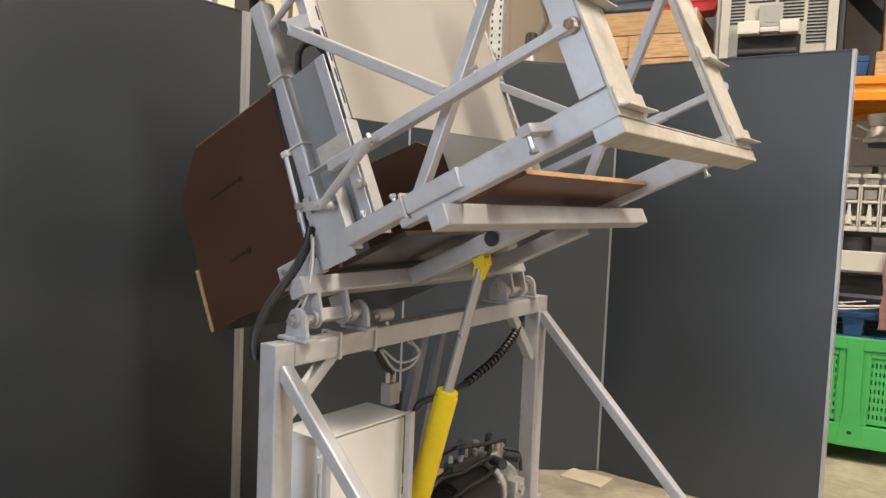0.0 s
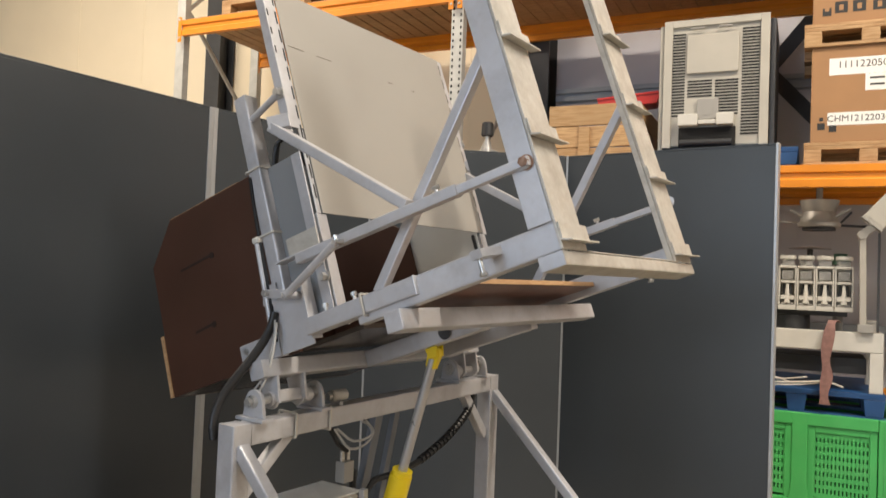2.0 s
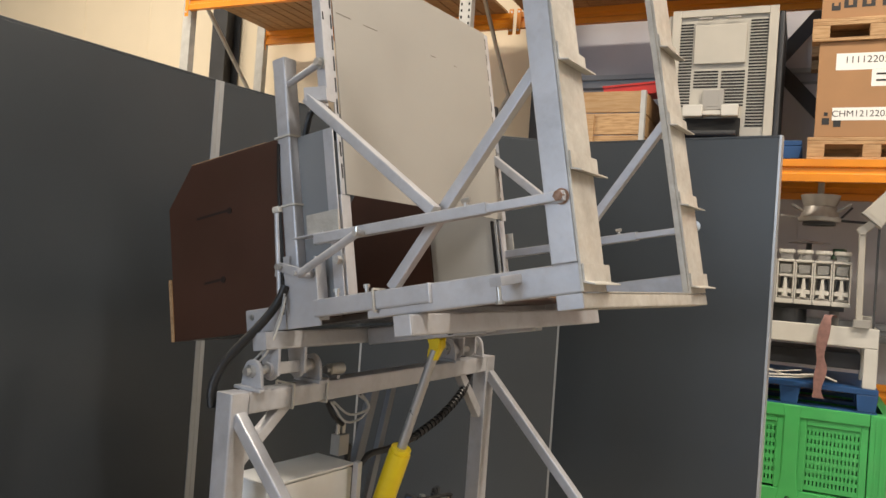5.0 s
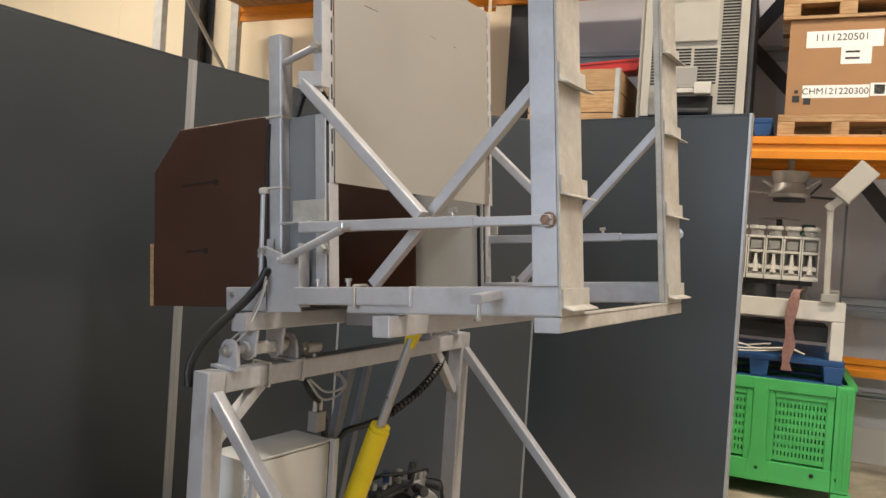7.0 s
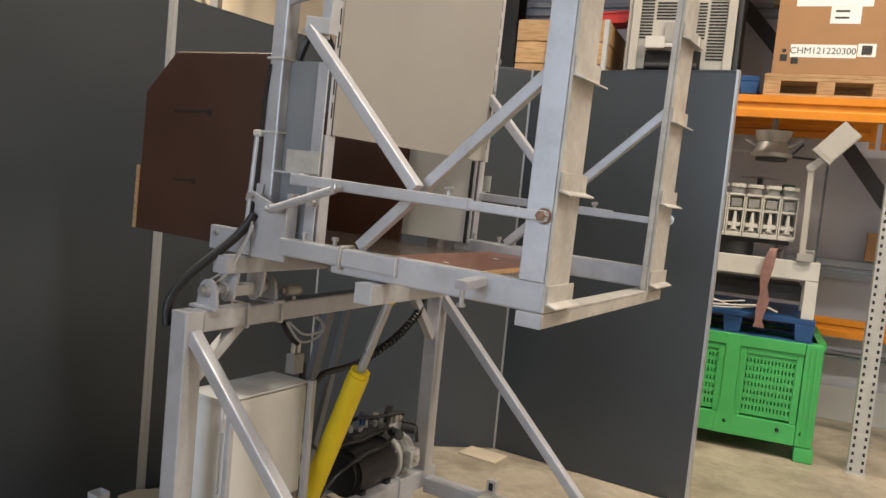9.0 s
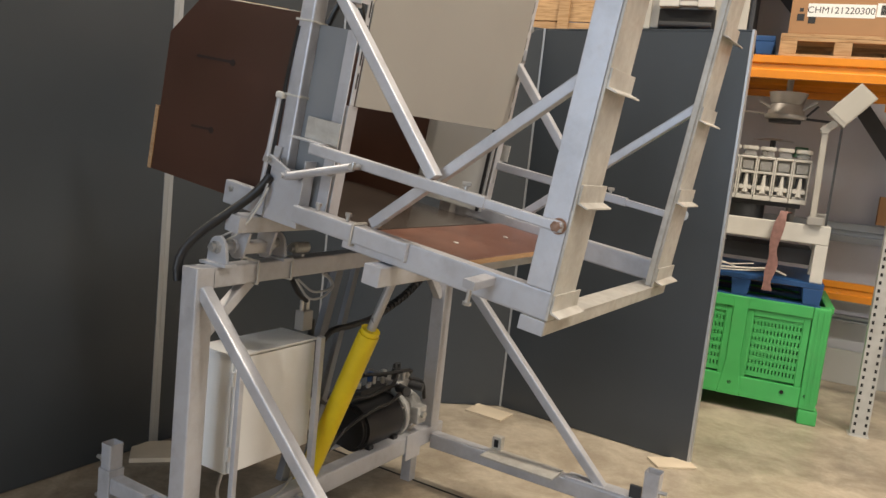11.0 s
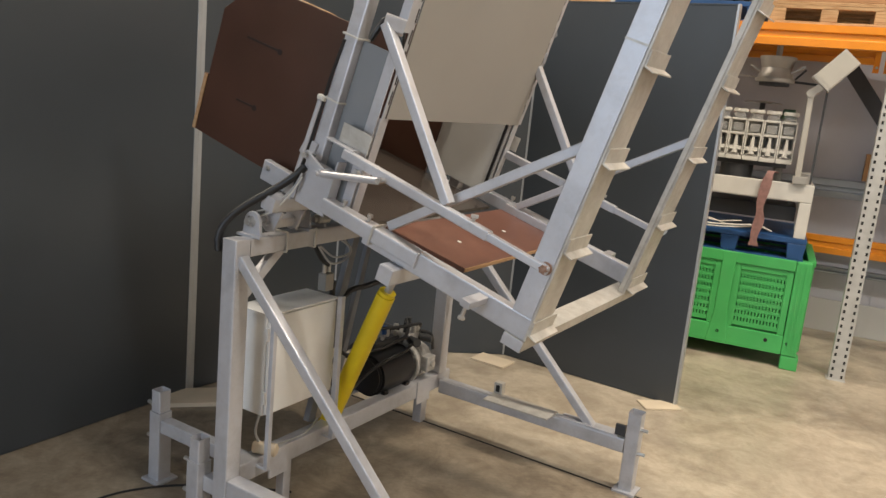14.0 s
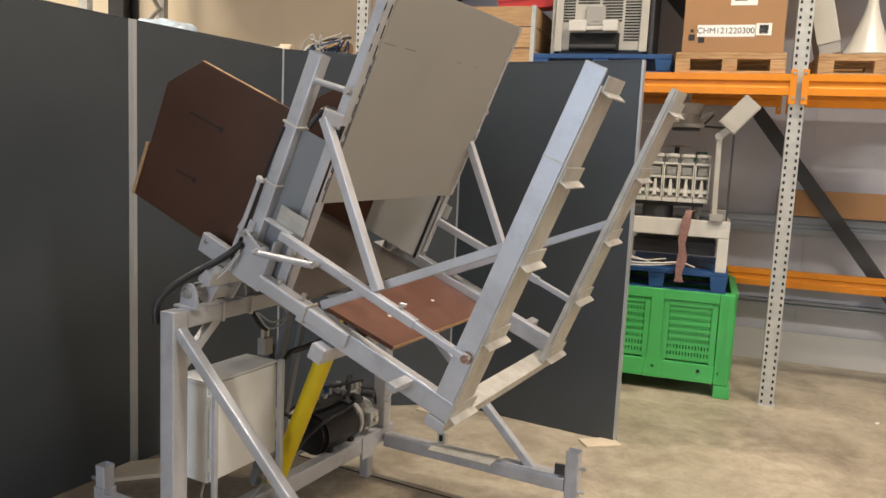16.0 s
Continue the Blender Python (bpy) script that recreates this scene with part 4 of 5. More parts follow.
def hose_line(t):
    a = radians(tilt(t))

    def on(x, y, z):
        return Vector((PIV_X + x * math.cos(a) - z * math.sin(a), y, PIV_Z + x * math.sin(a) + z * math.cos(a)))
    top, way = on(0.085, 0.18, 0.26), on(0.03, 0.16, 0.13)
    low = Vector((-0.03, 0.012, 1.06))
    c1 = way
    c2 = low + Vector((-0.03, -0.01, 0.13))
    fine = []
    for k in range(121):
        s = k / 120
        fine.append(low * (1 - s) ** 3 + c2 * 3 * s * (1 - s) ** 2 + c1 * 3 * s * s * (1 - s) + top * s ** 3)
    dist = [0]
    for p, q in zip(fine, fine[1:]):
        dist.append(dist[-1] + (q - p).length)
    step = dist[-1] / LINKS
    pts, j = [], 0
    for k in range(LINKS + 1):
        while j < 119 and dist[j + 1] < k * step:
            j += 1
        f = (k * step - dist[j]) / max(1e-6, dist[j + 1] - dist[j])
        pts.append(fine[j].lerp(fine[j + 1], min(1, f)))
    return pts


link_mesh = None
links = []
for k in range(LINKS):
    if link_mesh is None:
        first = smooth(part("hose_link", rod_bm((-0.012, 0, 0), (LINK_LEN, 0, 0), 0.0135, 12, bevel=0.003), BLACK, hose))
        link_mesh = first.data
        links.append(first)
    else:
        ob = new("hose_link", link_mesh)
        ob.parent = hose
        links.append(ob)

# ---- pallet racking ----


def rack_column(x, h, perforated=True, y=0.0):
    ob = thing("rack_upright", RACK @ pose(x, y, 0), "galvanised perforated steel upright of the pallet racking", "rack upright", "rack uprights")
    w, d = 0.098, 0.07
    part("front_web", box_bm(-w / 2, 0, 0, w / 2, 0.003, h, 0.001), GALV, ob)
    part("flange", box_bm(-w / 2, 0.003, 0, -w / 2 + 0.003, d, h, 0.0005), GALV, ob)
    part("flange", box_bm(w / 2 - 0.003, 0.003, 0, w / 2, d, h, 0.0005), GALV, ob)
    part("foot_plate", box_bm(-0.06, -0.01, 0, 0.06, 0.10, 0.006, 0.001), GALV, ob)
    if perforated:
        hb = bmesh.new()
        n = int(h / 0.05)
        for k in range(n):
            for s in (-1, 1):
                z = 0.03 + k * 0.05
                cx = s * 0.031
                vs = [hb.verts.new((cx + dx, -0.0012, z + dz)) for dx, dz in ((-0.007, -0.011), (0.007, -0.011), (0.007, 0.011), (-0.007, 0.011))]
                hb.faces.new(vs)
        tagged(part("perforation", hb, DARKHOLE, ob), kind="stuff")
    return ob


RACK_H = 5.6
for x in (-0.04, -3.28):
    rack_column(x, RACK_H)
rack_column(-6.08, RACK_H, False)
rack_column(-6.08, RACK_H, False, 1.05)


def rack_frame_braces(x):
    ob = thing("rack_frame_brace", RACK @ pose(x, 0.06, 0), "galvanised diagonal braces between two rack uprights", "rack brace", "rack braces")
    z, k = 0.3, 0
    while z < RACK_H - 1.0:
        y0, y1 = (0.02, 0.98) if k % 2 == 0 else (0.98, 0.02)
        tube("diagonal", ob, (0, y0, z), (0, y1, z + 0.9), 0.025, 0.035, GALV)
        z, k = z + 0.9, k + 1


for x in (-3.28, -6.08):
    rack_frame_braces(x)


def rack_beam(x0, x1, z, y=0.0, h=0.14, label="orange painted steel beam of the pallet racking"):
    ob = thing("rack_beam", RACK @ pose(0, y, z), label, "rack beam", "rack beams")
    prof = [(-0.045, 0), (0, 0), (0, h), (-0.045, h), (-0.045, h * 0.68), (-0.030, h * 0.62), (-0.030, h * 0.40), (-0.045, h * 0.34)]
    part("beam_profile", prism_bm(prof, "x", x0, x1, 0.001), ORANGE, ob)
    for x, s in ((x0, 1), (x1, -1)):
        part("end_connector", box_bm(x - 0.008 if s < 0 else x - 0.034, -0.05, -0.06, x + 0.034 if s < 0 else x + 0.008, -0.0455, h + 0.03, 0.002), ORANGE, ob)
        for zz in (-0.02, h + 0.005):
            bolt(ob, (x + (0.016 if s < 0 else -0.016), -0.0505, zz), (0, -1, 0), 0.007, 0.006)


for x0, x1 in ((-6.03, -3.33), (-3.23, -0.09), (0.01, 2.8)):
    for y in (0.0, 1.12):
        rack_beam(x0, x1, 2.165, y)
        rack_beam(x0, x1, 3.62, y)
rack_beam(-3.23, 2.8, 0.70, 1.12)


def shelf_boards(x0, x1, z, n, fill):
    ob = thing("shelf_deck", RACK @ pose(0, 0, z), "brown wooden deck boards on the racking's upper beams", "shelf deck", "shelf decks")
    w = (x1 - x0) / n
    first = None
    for k in range(n):
        if first is None:
            first = part("deck_board", box_bm(0, 0.0, 0, w * fill, 1.10, 0.022, 0.002), DECKWOOD, ob)
            brd = first
        else:
            brd = new("deck_board", first.data)
            brd.parent = ob
        brd.location = (x0 + k * w, 0, 0)


shelf_boards(-6.0, -3.35, 3.762, 22, 0.90)
shelf_boards(-3.2, -0.1, 3.762, 26, 0.97)
shelf_boards(0.0, 2.8, 3.762, 24, 0.97)


def wall_brace(x0, z0, x1, z1):
    ob = thing("wall_brace", RACK, "dark steel diagonal wall brace behind the racking", "wall brace", "wall braces")
    tube("bar", ob, (x0, WALL_Y - 0.18, z0), (x1, WALL_Y - 0.18, z1), 0.012, 0.11, DARKSTEEL, up=(0, 0, 1))


wall_brace(-0.75, 2.81, 1.30, 0.18)
wall_brace(-1.9, 2.3, 0.2, 4.9)
wall_brace(-2.6, 4.9, -0.2, 2.2)

# ---- loads on the racking and beside it ----


def wooden_pallet(m, w, d, label, h=0.144):
    ob = thing("wooden_pallet", m, label, "pallet", "wooden pallets")
    for k in range(3):
        y = (d - 0.1) * k / 2
        part("bottom_board", box_bm(-w / 2, y, 0, w / 2, y + 0.1, 0.020, 0.003), PALLETWOOD, ob)
        for j in range(3):
            x = -w / 2 + (w - 0.1) * j / 2
            part("block", box_bm(x, y, 0.0205, x + 0.1, y + 0.1, 0.098, 0.003), PALLETWOOD, ob)
        part("stringer_board", box_bm(-w / 2, y, 0.0985, w / 2, y + 0.1, 0.120, 0.003), PALLETWOOD, ob)
    n = 7
    for k in range(n):
        y = (d - 0.1) * k / (n - 1)
        part("top_board", box_bm(-w / 2, y, 0.1205, w / 2, y + 0.095, h, 0.003), PALLETWOOD, ob)
    return ob


def text_part(body, parent, m, size, mat=None, align="CENTER"):
    cu = bpy.data.curves.new("writing", "FONT")
    cu.body, cu.size, cu.align_x, cu.align_y, cu.extrude = body, size, align, "CENTER", 0.0003
    tmp = new("writing", cu)
    dg = bpy.context.evaluated_depsgraph_get()
    me = bpy.data.meshes.new_from_object(tmp.evaluated_get(dg))
    bpy.data.objects.remove(tmp)
    me.materials.clear()
    me.materials.append(mat or INK)
    ob = new("writing", me)
    ob.parent = parent
    ob.matrix_basis = m
    return ob


FRONT = Matrix.Rotation(radians(90), 4, "X")  # writing that faces the front of the rack


def carton(m, w, d, h, label, upper):
    ob = thing("cardboard_box", m, label, "cardboard box", "cardboard boxes")
    part("carton", box_bm(-w / 2, 0, 0, w / 2, d, h, 0.006), CARTON, ob)
    part("tape", box_bm(-0.03, -0.0015, h - 0.07, 0.03, d * 0.5, h + 0.0012, 0), CARTON, ob, "brown packing tape")

    def paper(x0, z0, x1, z1):
        return part("paper_label", box_bm(x0, -0.0016, z0, x1, -0.0002, z1, 0), PAPER, ob, "white paper label")

    def icon(x, z, s):
        part("print_mark", box_bm(x - s / 2, -0.0016, z - s / 2, x + s / 2, -0.0002, z + s / 2, 0), INK, ob, "black printed handling mark")
    if not upper:
        paper(-0.235, 0.105, 0.14, 0.185)
        text_part("CHM121220300", ob, Matrix.Translation((-0.05, -0.0020, 0.145)) @ FRONT, 0.056)
        paper(0.145, 0.115, 0.245, 0.195)
        icon(0.195, 0.155, 0.058)
        for k, (x, z) in enumerate(((-0.27, 0.10), (-0.205, 0.085), (-0.27, 0.145))):
            icon(x, z, 0.042 if k < 2 else 0.022)
        paper(-0.23, 0.42, 0.20, 0.525)
        text_part("1111220501", ob, Matrix.Translation((-0.03, -0.0020, 0.482)) @ FRONT, 0.062)
        paper(-0.03, 0.315, 0.14, 0.419)
        for z in (0.345, 0.385):
            part("print_bar", box_bm(-0.005, -0.0026, z, 0.075, -0.0017, z + 0.012, 0), INK, ob)
    else:
        for x in (-0.25, -0.17, -0.07, 0.04):
            icon(x, 0.10 if x > -0.2 else 0.075, 0.072 if x > -0.2 else 0.05)
            part("print_inset", box_bm(x - 0.012, -0.0026, 0.08, x + 0.012, -0.0017, 0.115, 0), CARTON, ob)
    return ob


LEVEL = 2.306
wooden_pallet(RACK @ pose(-0.49, 0.0, LEVEL), 0.72, 0.8, "pale wooden pallet on the orange rack beam")
carton(RACK @ pose(-0.485, 0.02, LEVEL + 0.146), 0.66, 0.74, 0.60, "brown cardboard box with white paper labels on a pallet", False)
wooden_pallet(RACK @ pose(-0.49, 0.0, LEVEL + 0.748), 0.74, 0.8, "pale wooden pallet on top of a cardboard box")
carton(RACK @ pose(-0.485, 0.02, LEVEL + 0.894), 0.66, 0.74, 0.55, "brown cardboard box with printed handling marks", True)
wooden_pallet(RACK @ pose(0.46, 0.05, LEVEL), 0.78, 0.8, "pale wooden pallet loaded with plastic parts")


def plastic_parts():
    ob = thing("plastic_funnel", RACK @ pose(0.40, 0.3, LEVEL + 0.146), "translucent white plastic funnel standing on a pallet", "funnel")
    b = bmesh.new()
    rings = []
    for k in range(15):
        f = k / 14
        r = 0.13 * (1 - f) ** 1.5 + 0.028
        rings.append([b.verts.new((r * (1 + 0.05 * (1 - f) * (j % 2)) * math.cos(math.tau * j / 36), r * (1 + 0.05 * (1 - f) * (j % 2)) * math.sin(math.tau * j / 36), 0.02 + 0.40 * f)) for j in range(36)])
    for lo, hi in zip(rings, rings[1:]):
        for j in range(36):
            b.faces.new((lo[j], lo[(j + 1) % 36], hi[(j + 1) % 36], hi[j]))
    b.faces.new(rings[0]), b.faces.new(rings[-1])
    bmesh.ops.recalc_face_normals(b, faces=b.faces)
    smooth(part("cone", b, FROSTED, ob, "fluted frosted plastic cone"))
    smooth(part("base_ring", rod_bm((0, 0, 0), (0, 0, 0.0195), 0.155, 28), WHITE, ob))
    ob = thing("grey_casing", RACK @ pose(0.17, 0.25, LEVEL + 0.146, 0, -14, 0), "grey metal casing leaning on the pallet", "casing")
    part("body", box_bm(-0.07, 0, 0.02, 0.07, 0.3, 0.45, 0.01), SHEET, ob)
    part("lid", box_bm(-0.075, -0.006, 0.10, 0.075, -0.001, 0.40, 0.003), MACHINE, ob)


plastic_parts()


def plastic_pallet(m, w, d, h=0.15, label="blue plastic pallet"):
    ob = thing("plastic_pallet", m, label, "pallet", "plastic pallets")
    part("deck", box_bm(-w / 2, 0, h - 0.035, w / 2, d, h, 0.005), BLUE, ob)
    for k in range(3):
        y = (d - 0.12) * k / 2
        part("skid", box_bm(-w / 2, y, 0, w / 2, y + 0.12, 0.025, 0.004), BLUE, ob)
        for j in range(3):
            x = -w / 2 + (w - 0.12) * j / 2
            part("foot", prism_bm([(x + 0.012, 0.026), (x + 0.108, 0.026), (x + 0.12, h - 0.036), (x, h - 0.036)], "y", y, y + 0.12, 0.003), BLUE, ob)
    return ob


plastic_pallet(RACK @ pose(-1.39, 0.12, LEVEL), 1.02, 0.9, 0.145, "blue plastic pallet under the off-white machine housing")


def ventilated_machine():
    w, h = 0.66, 0.91
    ob = thing("ventilated_machine", RACK @ pose(-1.41, 0.16, LEVEL + 0.147), "off-white ventilated machine housing standing on a blue pallet", "machine")
    part("housing", box_bm(-w / 2, 0.02, 0.03, w / 2, 0.60, h, 0.012), MACHINE, ob)
    fr = box_bm(-w / 2 - 0.012, 0.0, 0.02, -w / 2 + 0.045, 0.019, h, 0.004)
    box_bm(w / 2 - 0.045, 0.0, 0.02, w / 2 + 0.012, 0.019, h, 0.004, fr)
    box_bm(-w / 2 + 0.045, 0.0, h - 0.05, w / 2 - 0.045, 0.019, h, 0.004, fr)
    part("front_frame", fr, MACHINE, ob)
    part("blank_plate", box_bm(-0.185, -0.004, 0.53, 0.15, 0.016, 0.80, 0.006), MACHINE, ob, "bright plain cover plate")
    slot = None

    def slots(x0, x1, z0, z1):
        nonlocal slot
        n = int((z1 - z0) / 0.021)
        for k in range(n):
            z = z0 + k * 0.021
            if slot is None:
                slot = part("louvre_slot", box_bm(0, 0, 0, 1, 0.004, 0.011, 0), DARKHOLE, ob)
                s = slot
            else:
                s = new("louvre_slot", slot.data)
                s.parent = ob
            s.location, s.scale = (x0, 0.0165, z), (x1 - x0, 1, 1)
    slots(-0.29, -0.20, 0.24, 0.84)
    slots(0.17, 0.28, 0.10, 0.84)
    slots(-0.18, -0.02, 0.37, 0.51)
    slots(0.0, 0.15, 0.24, 0.51)
    part("bracket", box_bm(-0.23, -0.06, 0.16, -0.10, 0.016, 0.24, 0.008), WHITE, ob)
    part("bracket", box_bm(0.02, -0.06, 0.16, 0.13, 0.016, 0.24, 0.008), WHITE, ob)
    part("bracket_bar", box_bm(-0.10, -0.05, 0.17, 0.02, 0.016, 0.20, 0.005), WHITE, ob)
    part("latch_plate", box_bm(-0.11, -0.012, 0.21, 0.03, 0.016, 0.35, 0.006), SHEET, ob)
    part("latch_slot", box_bm(-0.075, -0.015, 0.235, -0.005, -0.0125, 0.325, 0.002), SHEET, ob)
    part("lower_opening", box_bm(-0.23, -0.001, 0.025, 0.14, 0.017, 0.155, 0.002), DARKHOLE, ob)
    part("roller", rod_bm((-0.22, -0.02, 0.05), (0.12, -0.02, 0.05), 0.02, 14), DARKSTEEL, ob)
    for x in (-0.12, 0.06):
        part("handle", box_bm(x - 0.045, -0.016, 0.835, x + 0.045, -0.001, 0.848, 0.004), SHEET, ob)
    part("side_shell", box_bm(w / 2 + 0.013, 0.03, 0.0, w / 2 + 0.05, 0.58, h - 0.03, 0.012), DARKSTEEL, ob)
    part("side_shell", box_bm(-w / 2 - 0.045, 0.03, 0.0, -w / 2 - 0.013, 0.58, h - 0.02, 0.012), MACHINE, ob)
    part("plinth", box_bm(-w / 2 + 0.02, 0.05, 0.0, w / 2 - 0.02, 0.57, 0.029, 0.002), DARKSTEEL, ob)


ventilated_machine()


def wooden_crate():
    ob = thing("wooden_crate", RACK @ pose(-2.23, 0.12, LEVEL), "pale wooden crate with metal corner strips on the racking", "crate")
    w, d, h = 0.66, 0.75, 0.50
    for k in range(3):
        z = 0.03 + k * 0.158
        part("front_plank", box_bm(-w / 2, 0, z, w / 2, 0.02, z + 0.15, 0.003), CRATEWOOD, ob)
        sp = box_bm(w / 2 - 0.02, 0.021, z, w / 2, d, z + 0.15, 0.003)
        part("side_plank", sp, CRATEWOOD, ob)
        part("side_plank", box_bm(-w / 2, 0.021, z, -w / 2 + 0.02, d, z + 0.15, 0.003), CRATEWOOD, ob)
    part("corner_strip", box_bm(w / 2 + 0.0005, -0.002, 0.03, w / 2 + 0.003, 0.05, h, 0.001), GALV, ob)
    part("corner_strip", box_bm(w / 2 - 0.03, -0.003, 0.03, w / 2 + 0.0005, -0.0005, h, 0.001), GALV, ob)
    part("bottom", box_bm(-w / 2, 0, 0.0, w / 2, d, 0.028, 0.003), CRATEWOOD, ob)
    part("batten", box_bm(-0.10, -0.02, 0.03, -0.02, -0.001, 0.33, 0.004), CRATEWOOD, ob)
    ob = thing("red_tray", RACK @ pose(-2.02, 0.3, LEVEL + 0.507, 4, -6, 8), "red plastic tray lying in the wooden crate", "tray")
    part("tray_body", prism_bm([(-0.2, 0), (0.2, 0), (0.24, 0.07), (0.20, 0.085), (-0.22, 0.075)], "y", 0, 0.3, 0.004), RED, ob)
    part("tray_rim", box_bm(-0.22, -0.008, 0.07, 0.22, -0.001, 0.085, 0.003), RED, ob)


wooden_crate()


def loads_left_bay():
    ob = thing("wrapped_bundle", RACK @ pose(-5.38, 0.25, LEVEL), "bundle wrapped in pale blue plastic film", "bundle")
    b = bmesh.new()
    bmesh.ops.create_icosphere(b, subdivisions=4, radius=1)
    for v in b.verts:
        n = noise.noise(v.co * 3.1) * 0.16 + noise.noise(v.co * 8) * 0.07
        v.co = Vector((v.co.x * 0.40, v.co.y * 0.3, v.co.z * 0.22)) * (1 + n)
        v.co.z += 0.22
    smooth(part("film", b, FILM, ob), 60)
    ob = thing("coiled_cables", RACK @ pose(-3.74, 0.25, LEVEL), "tangle of white and blue cables on a metal bracket", "cable bundle")
    rnd = random.Random(4)
    for k in range(12):
        pts = [(rnd.uniform(-0.22, 0.22), rnd.uniform(-0.08, 0.1), 0.02 + abs(rnd.gauss(0.12, 0.09))) for _ in range(6)]
        smooth(part("cable", hose_bm(pts, 0.007, 8, 6), [WHITE, CABLEGREY, BLACK, BLUE][k % 4], ob))
    tube("bracket_arm", ob, (-0.28, 0.05, 0.02), (-0.12, 0.05, 0.26), 0.02, 0.02, DARKSTEEL)
    tube("bracket_arm", ob, (-0.12, 0.05, 0.26), (0.22, 0.05, 0.29), 0.02, 0.02, DARKSTEEL)
    part("motor_block", rod_bm((0.02, 0.06, 0.19), (0.22, 0.06, 0.20), 0.05, 16, bevel=0.006), CRATEWOOD, ob)
    ob = thing("white_pipe", RACK @ pose(-4.40, 0.25, LEVEL + 0.21), "white plastic pipe with a fitting lying on the shelf", "pipe")
    smooth(part("pipe", rod_bm((-0.35, 0, 0), (0.22, 0.02, -0.03), 0.03, 16), WHITE, ob))
    smooth(part("fitting", rod_bm((0.225, 0.02, -0.03), (0.34, 0.02, -0.035), 0.055, 16, bevel=0.008), FOOTBOARD, ob))
    part("support", box_bm(-0.2, -0.04, -0.21, 0.1, 0.06, -0.045, 0.004), CARTON, ob)
    ob = thing("valve_fitting", RACK @ pose(-3.12, 0.3, LEVEL + 0.13), "small dark brass valve fitting on the shelf", "valve")
    part("plinth", box_bm(-0.12, -0.06, -0.13, 0.12, 0.1, -0.001, 0.004), CARTON, ob)
    smooth(part("body", rod_bm((0, 0, 0), (0, 0, 0.16), 0.05, 16, 0.03, bevel=0.004), CASTALU, ob))
    smooth(part("knob", rod_bm((0, 0, 0.20), (0, 0, 0.31), 0.05, 14, 0.045, bevel=0.008), DARKSTEEL, ob))
    smooth(part("stem", rod_bm((0, 0, 0.161), (0, 0, 0.199), 0.02, 10), ZINC, ob))
    smooth(part("side_port", rod_bm((0.03, 0, 0.08), (0.11, 0, 0.05), 0.022, 12), CASTALU, ob))
    # top shelf
    ob = wooden_pallet(RACK @ pose(-5.2, 0.05, 3.785), 0.9, 0.9, "pale wooden pallet on the top deck")
    ob = thing("top_carton", RACK @ pose(-5.15, 0.10, 3.932), "brown cardboard load on the top deck", "cardboard box")
    part("carton", box_bm(-0.42, 0, 0, 0.42, 0.8, 0.35, 0.01), CARTON, ob)
    for k in range(3):
        part("cable_roll", rod_bm((-0.3 + k * 0.25, -0.03, 0.36), (-0.3 + k * 0.25, 0.05, 0.36), 0.05, 14), DARKSTEEL, ob)
    wooden_pallet(RACK @ pose(-4.1, 0.05, 3.785), 0.9, 0.9, "pale wooden pallet on the top deck")
    wooden_pallet(RACK @ pose(-2.0, 0.05, 3.785), 0.9, 0.9, "pale wooden pallet on the top deck")


loads_left_bay()

# ---- green bin with the loaded pallet on it ----


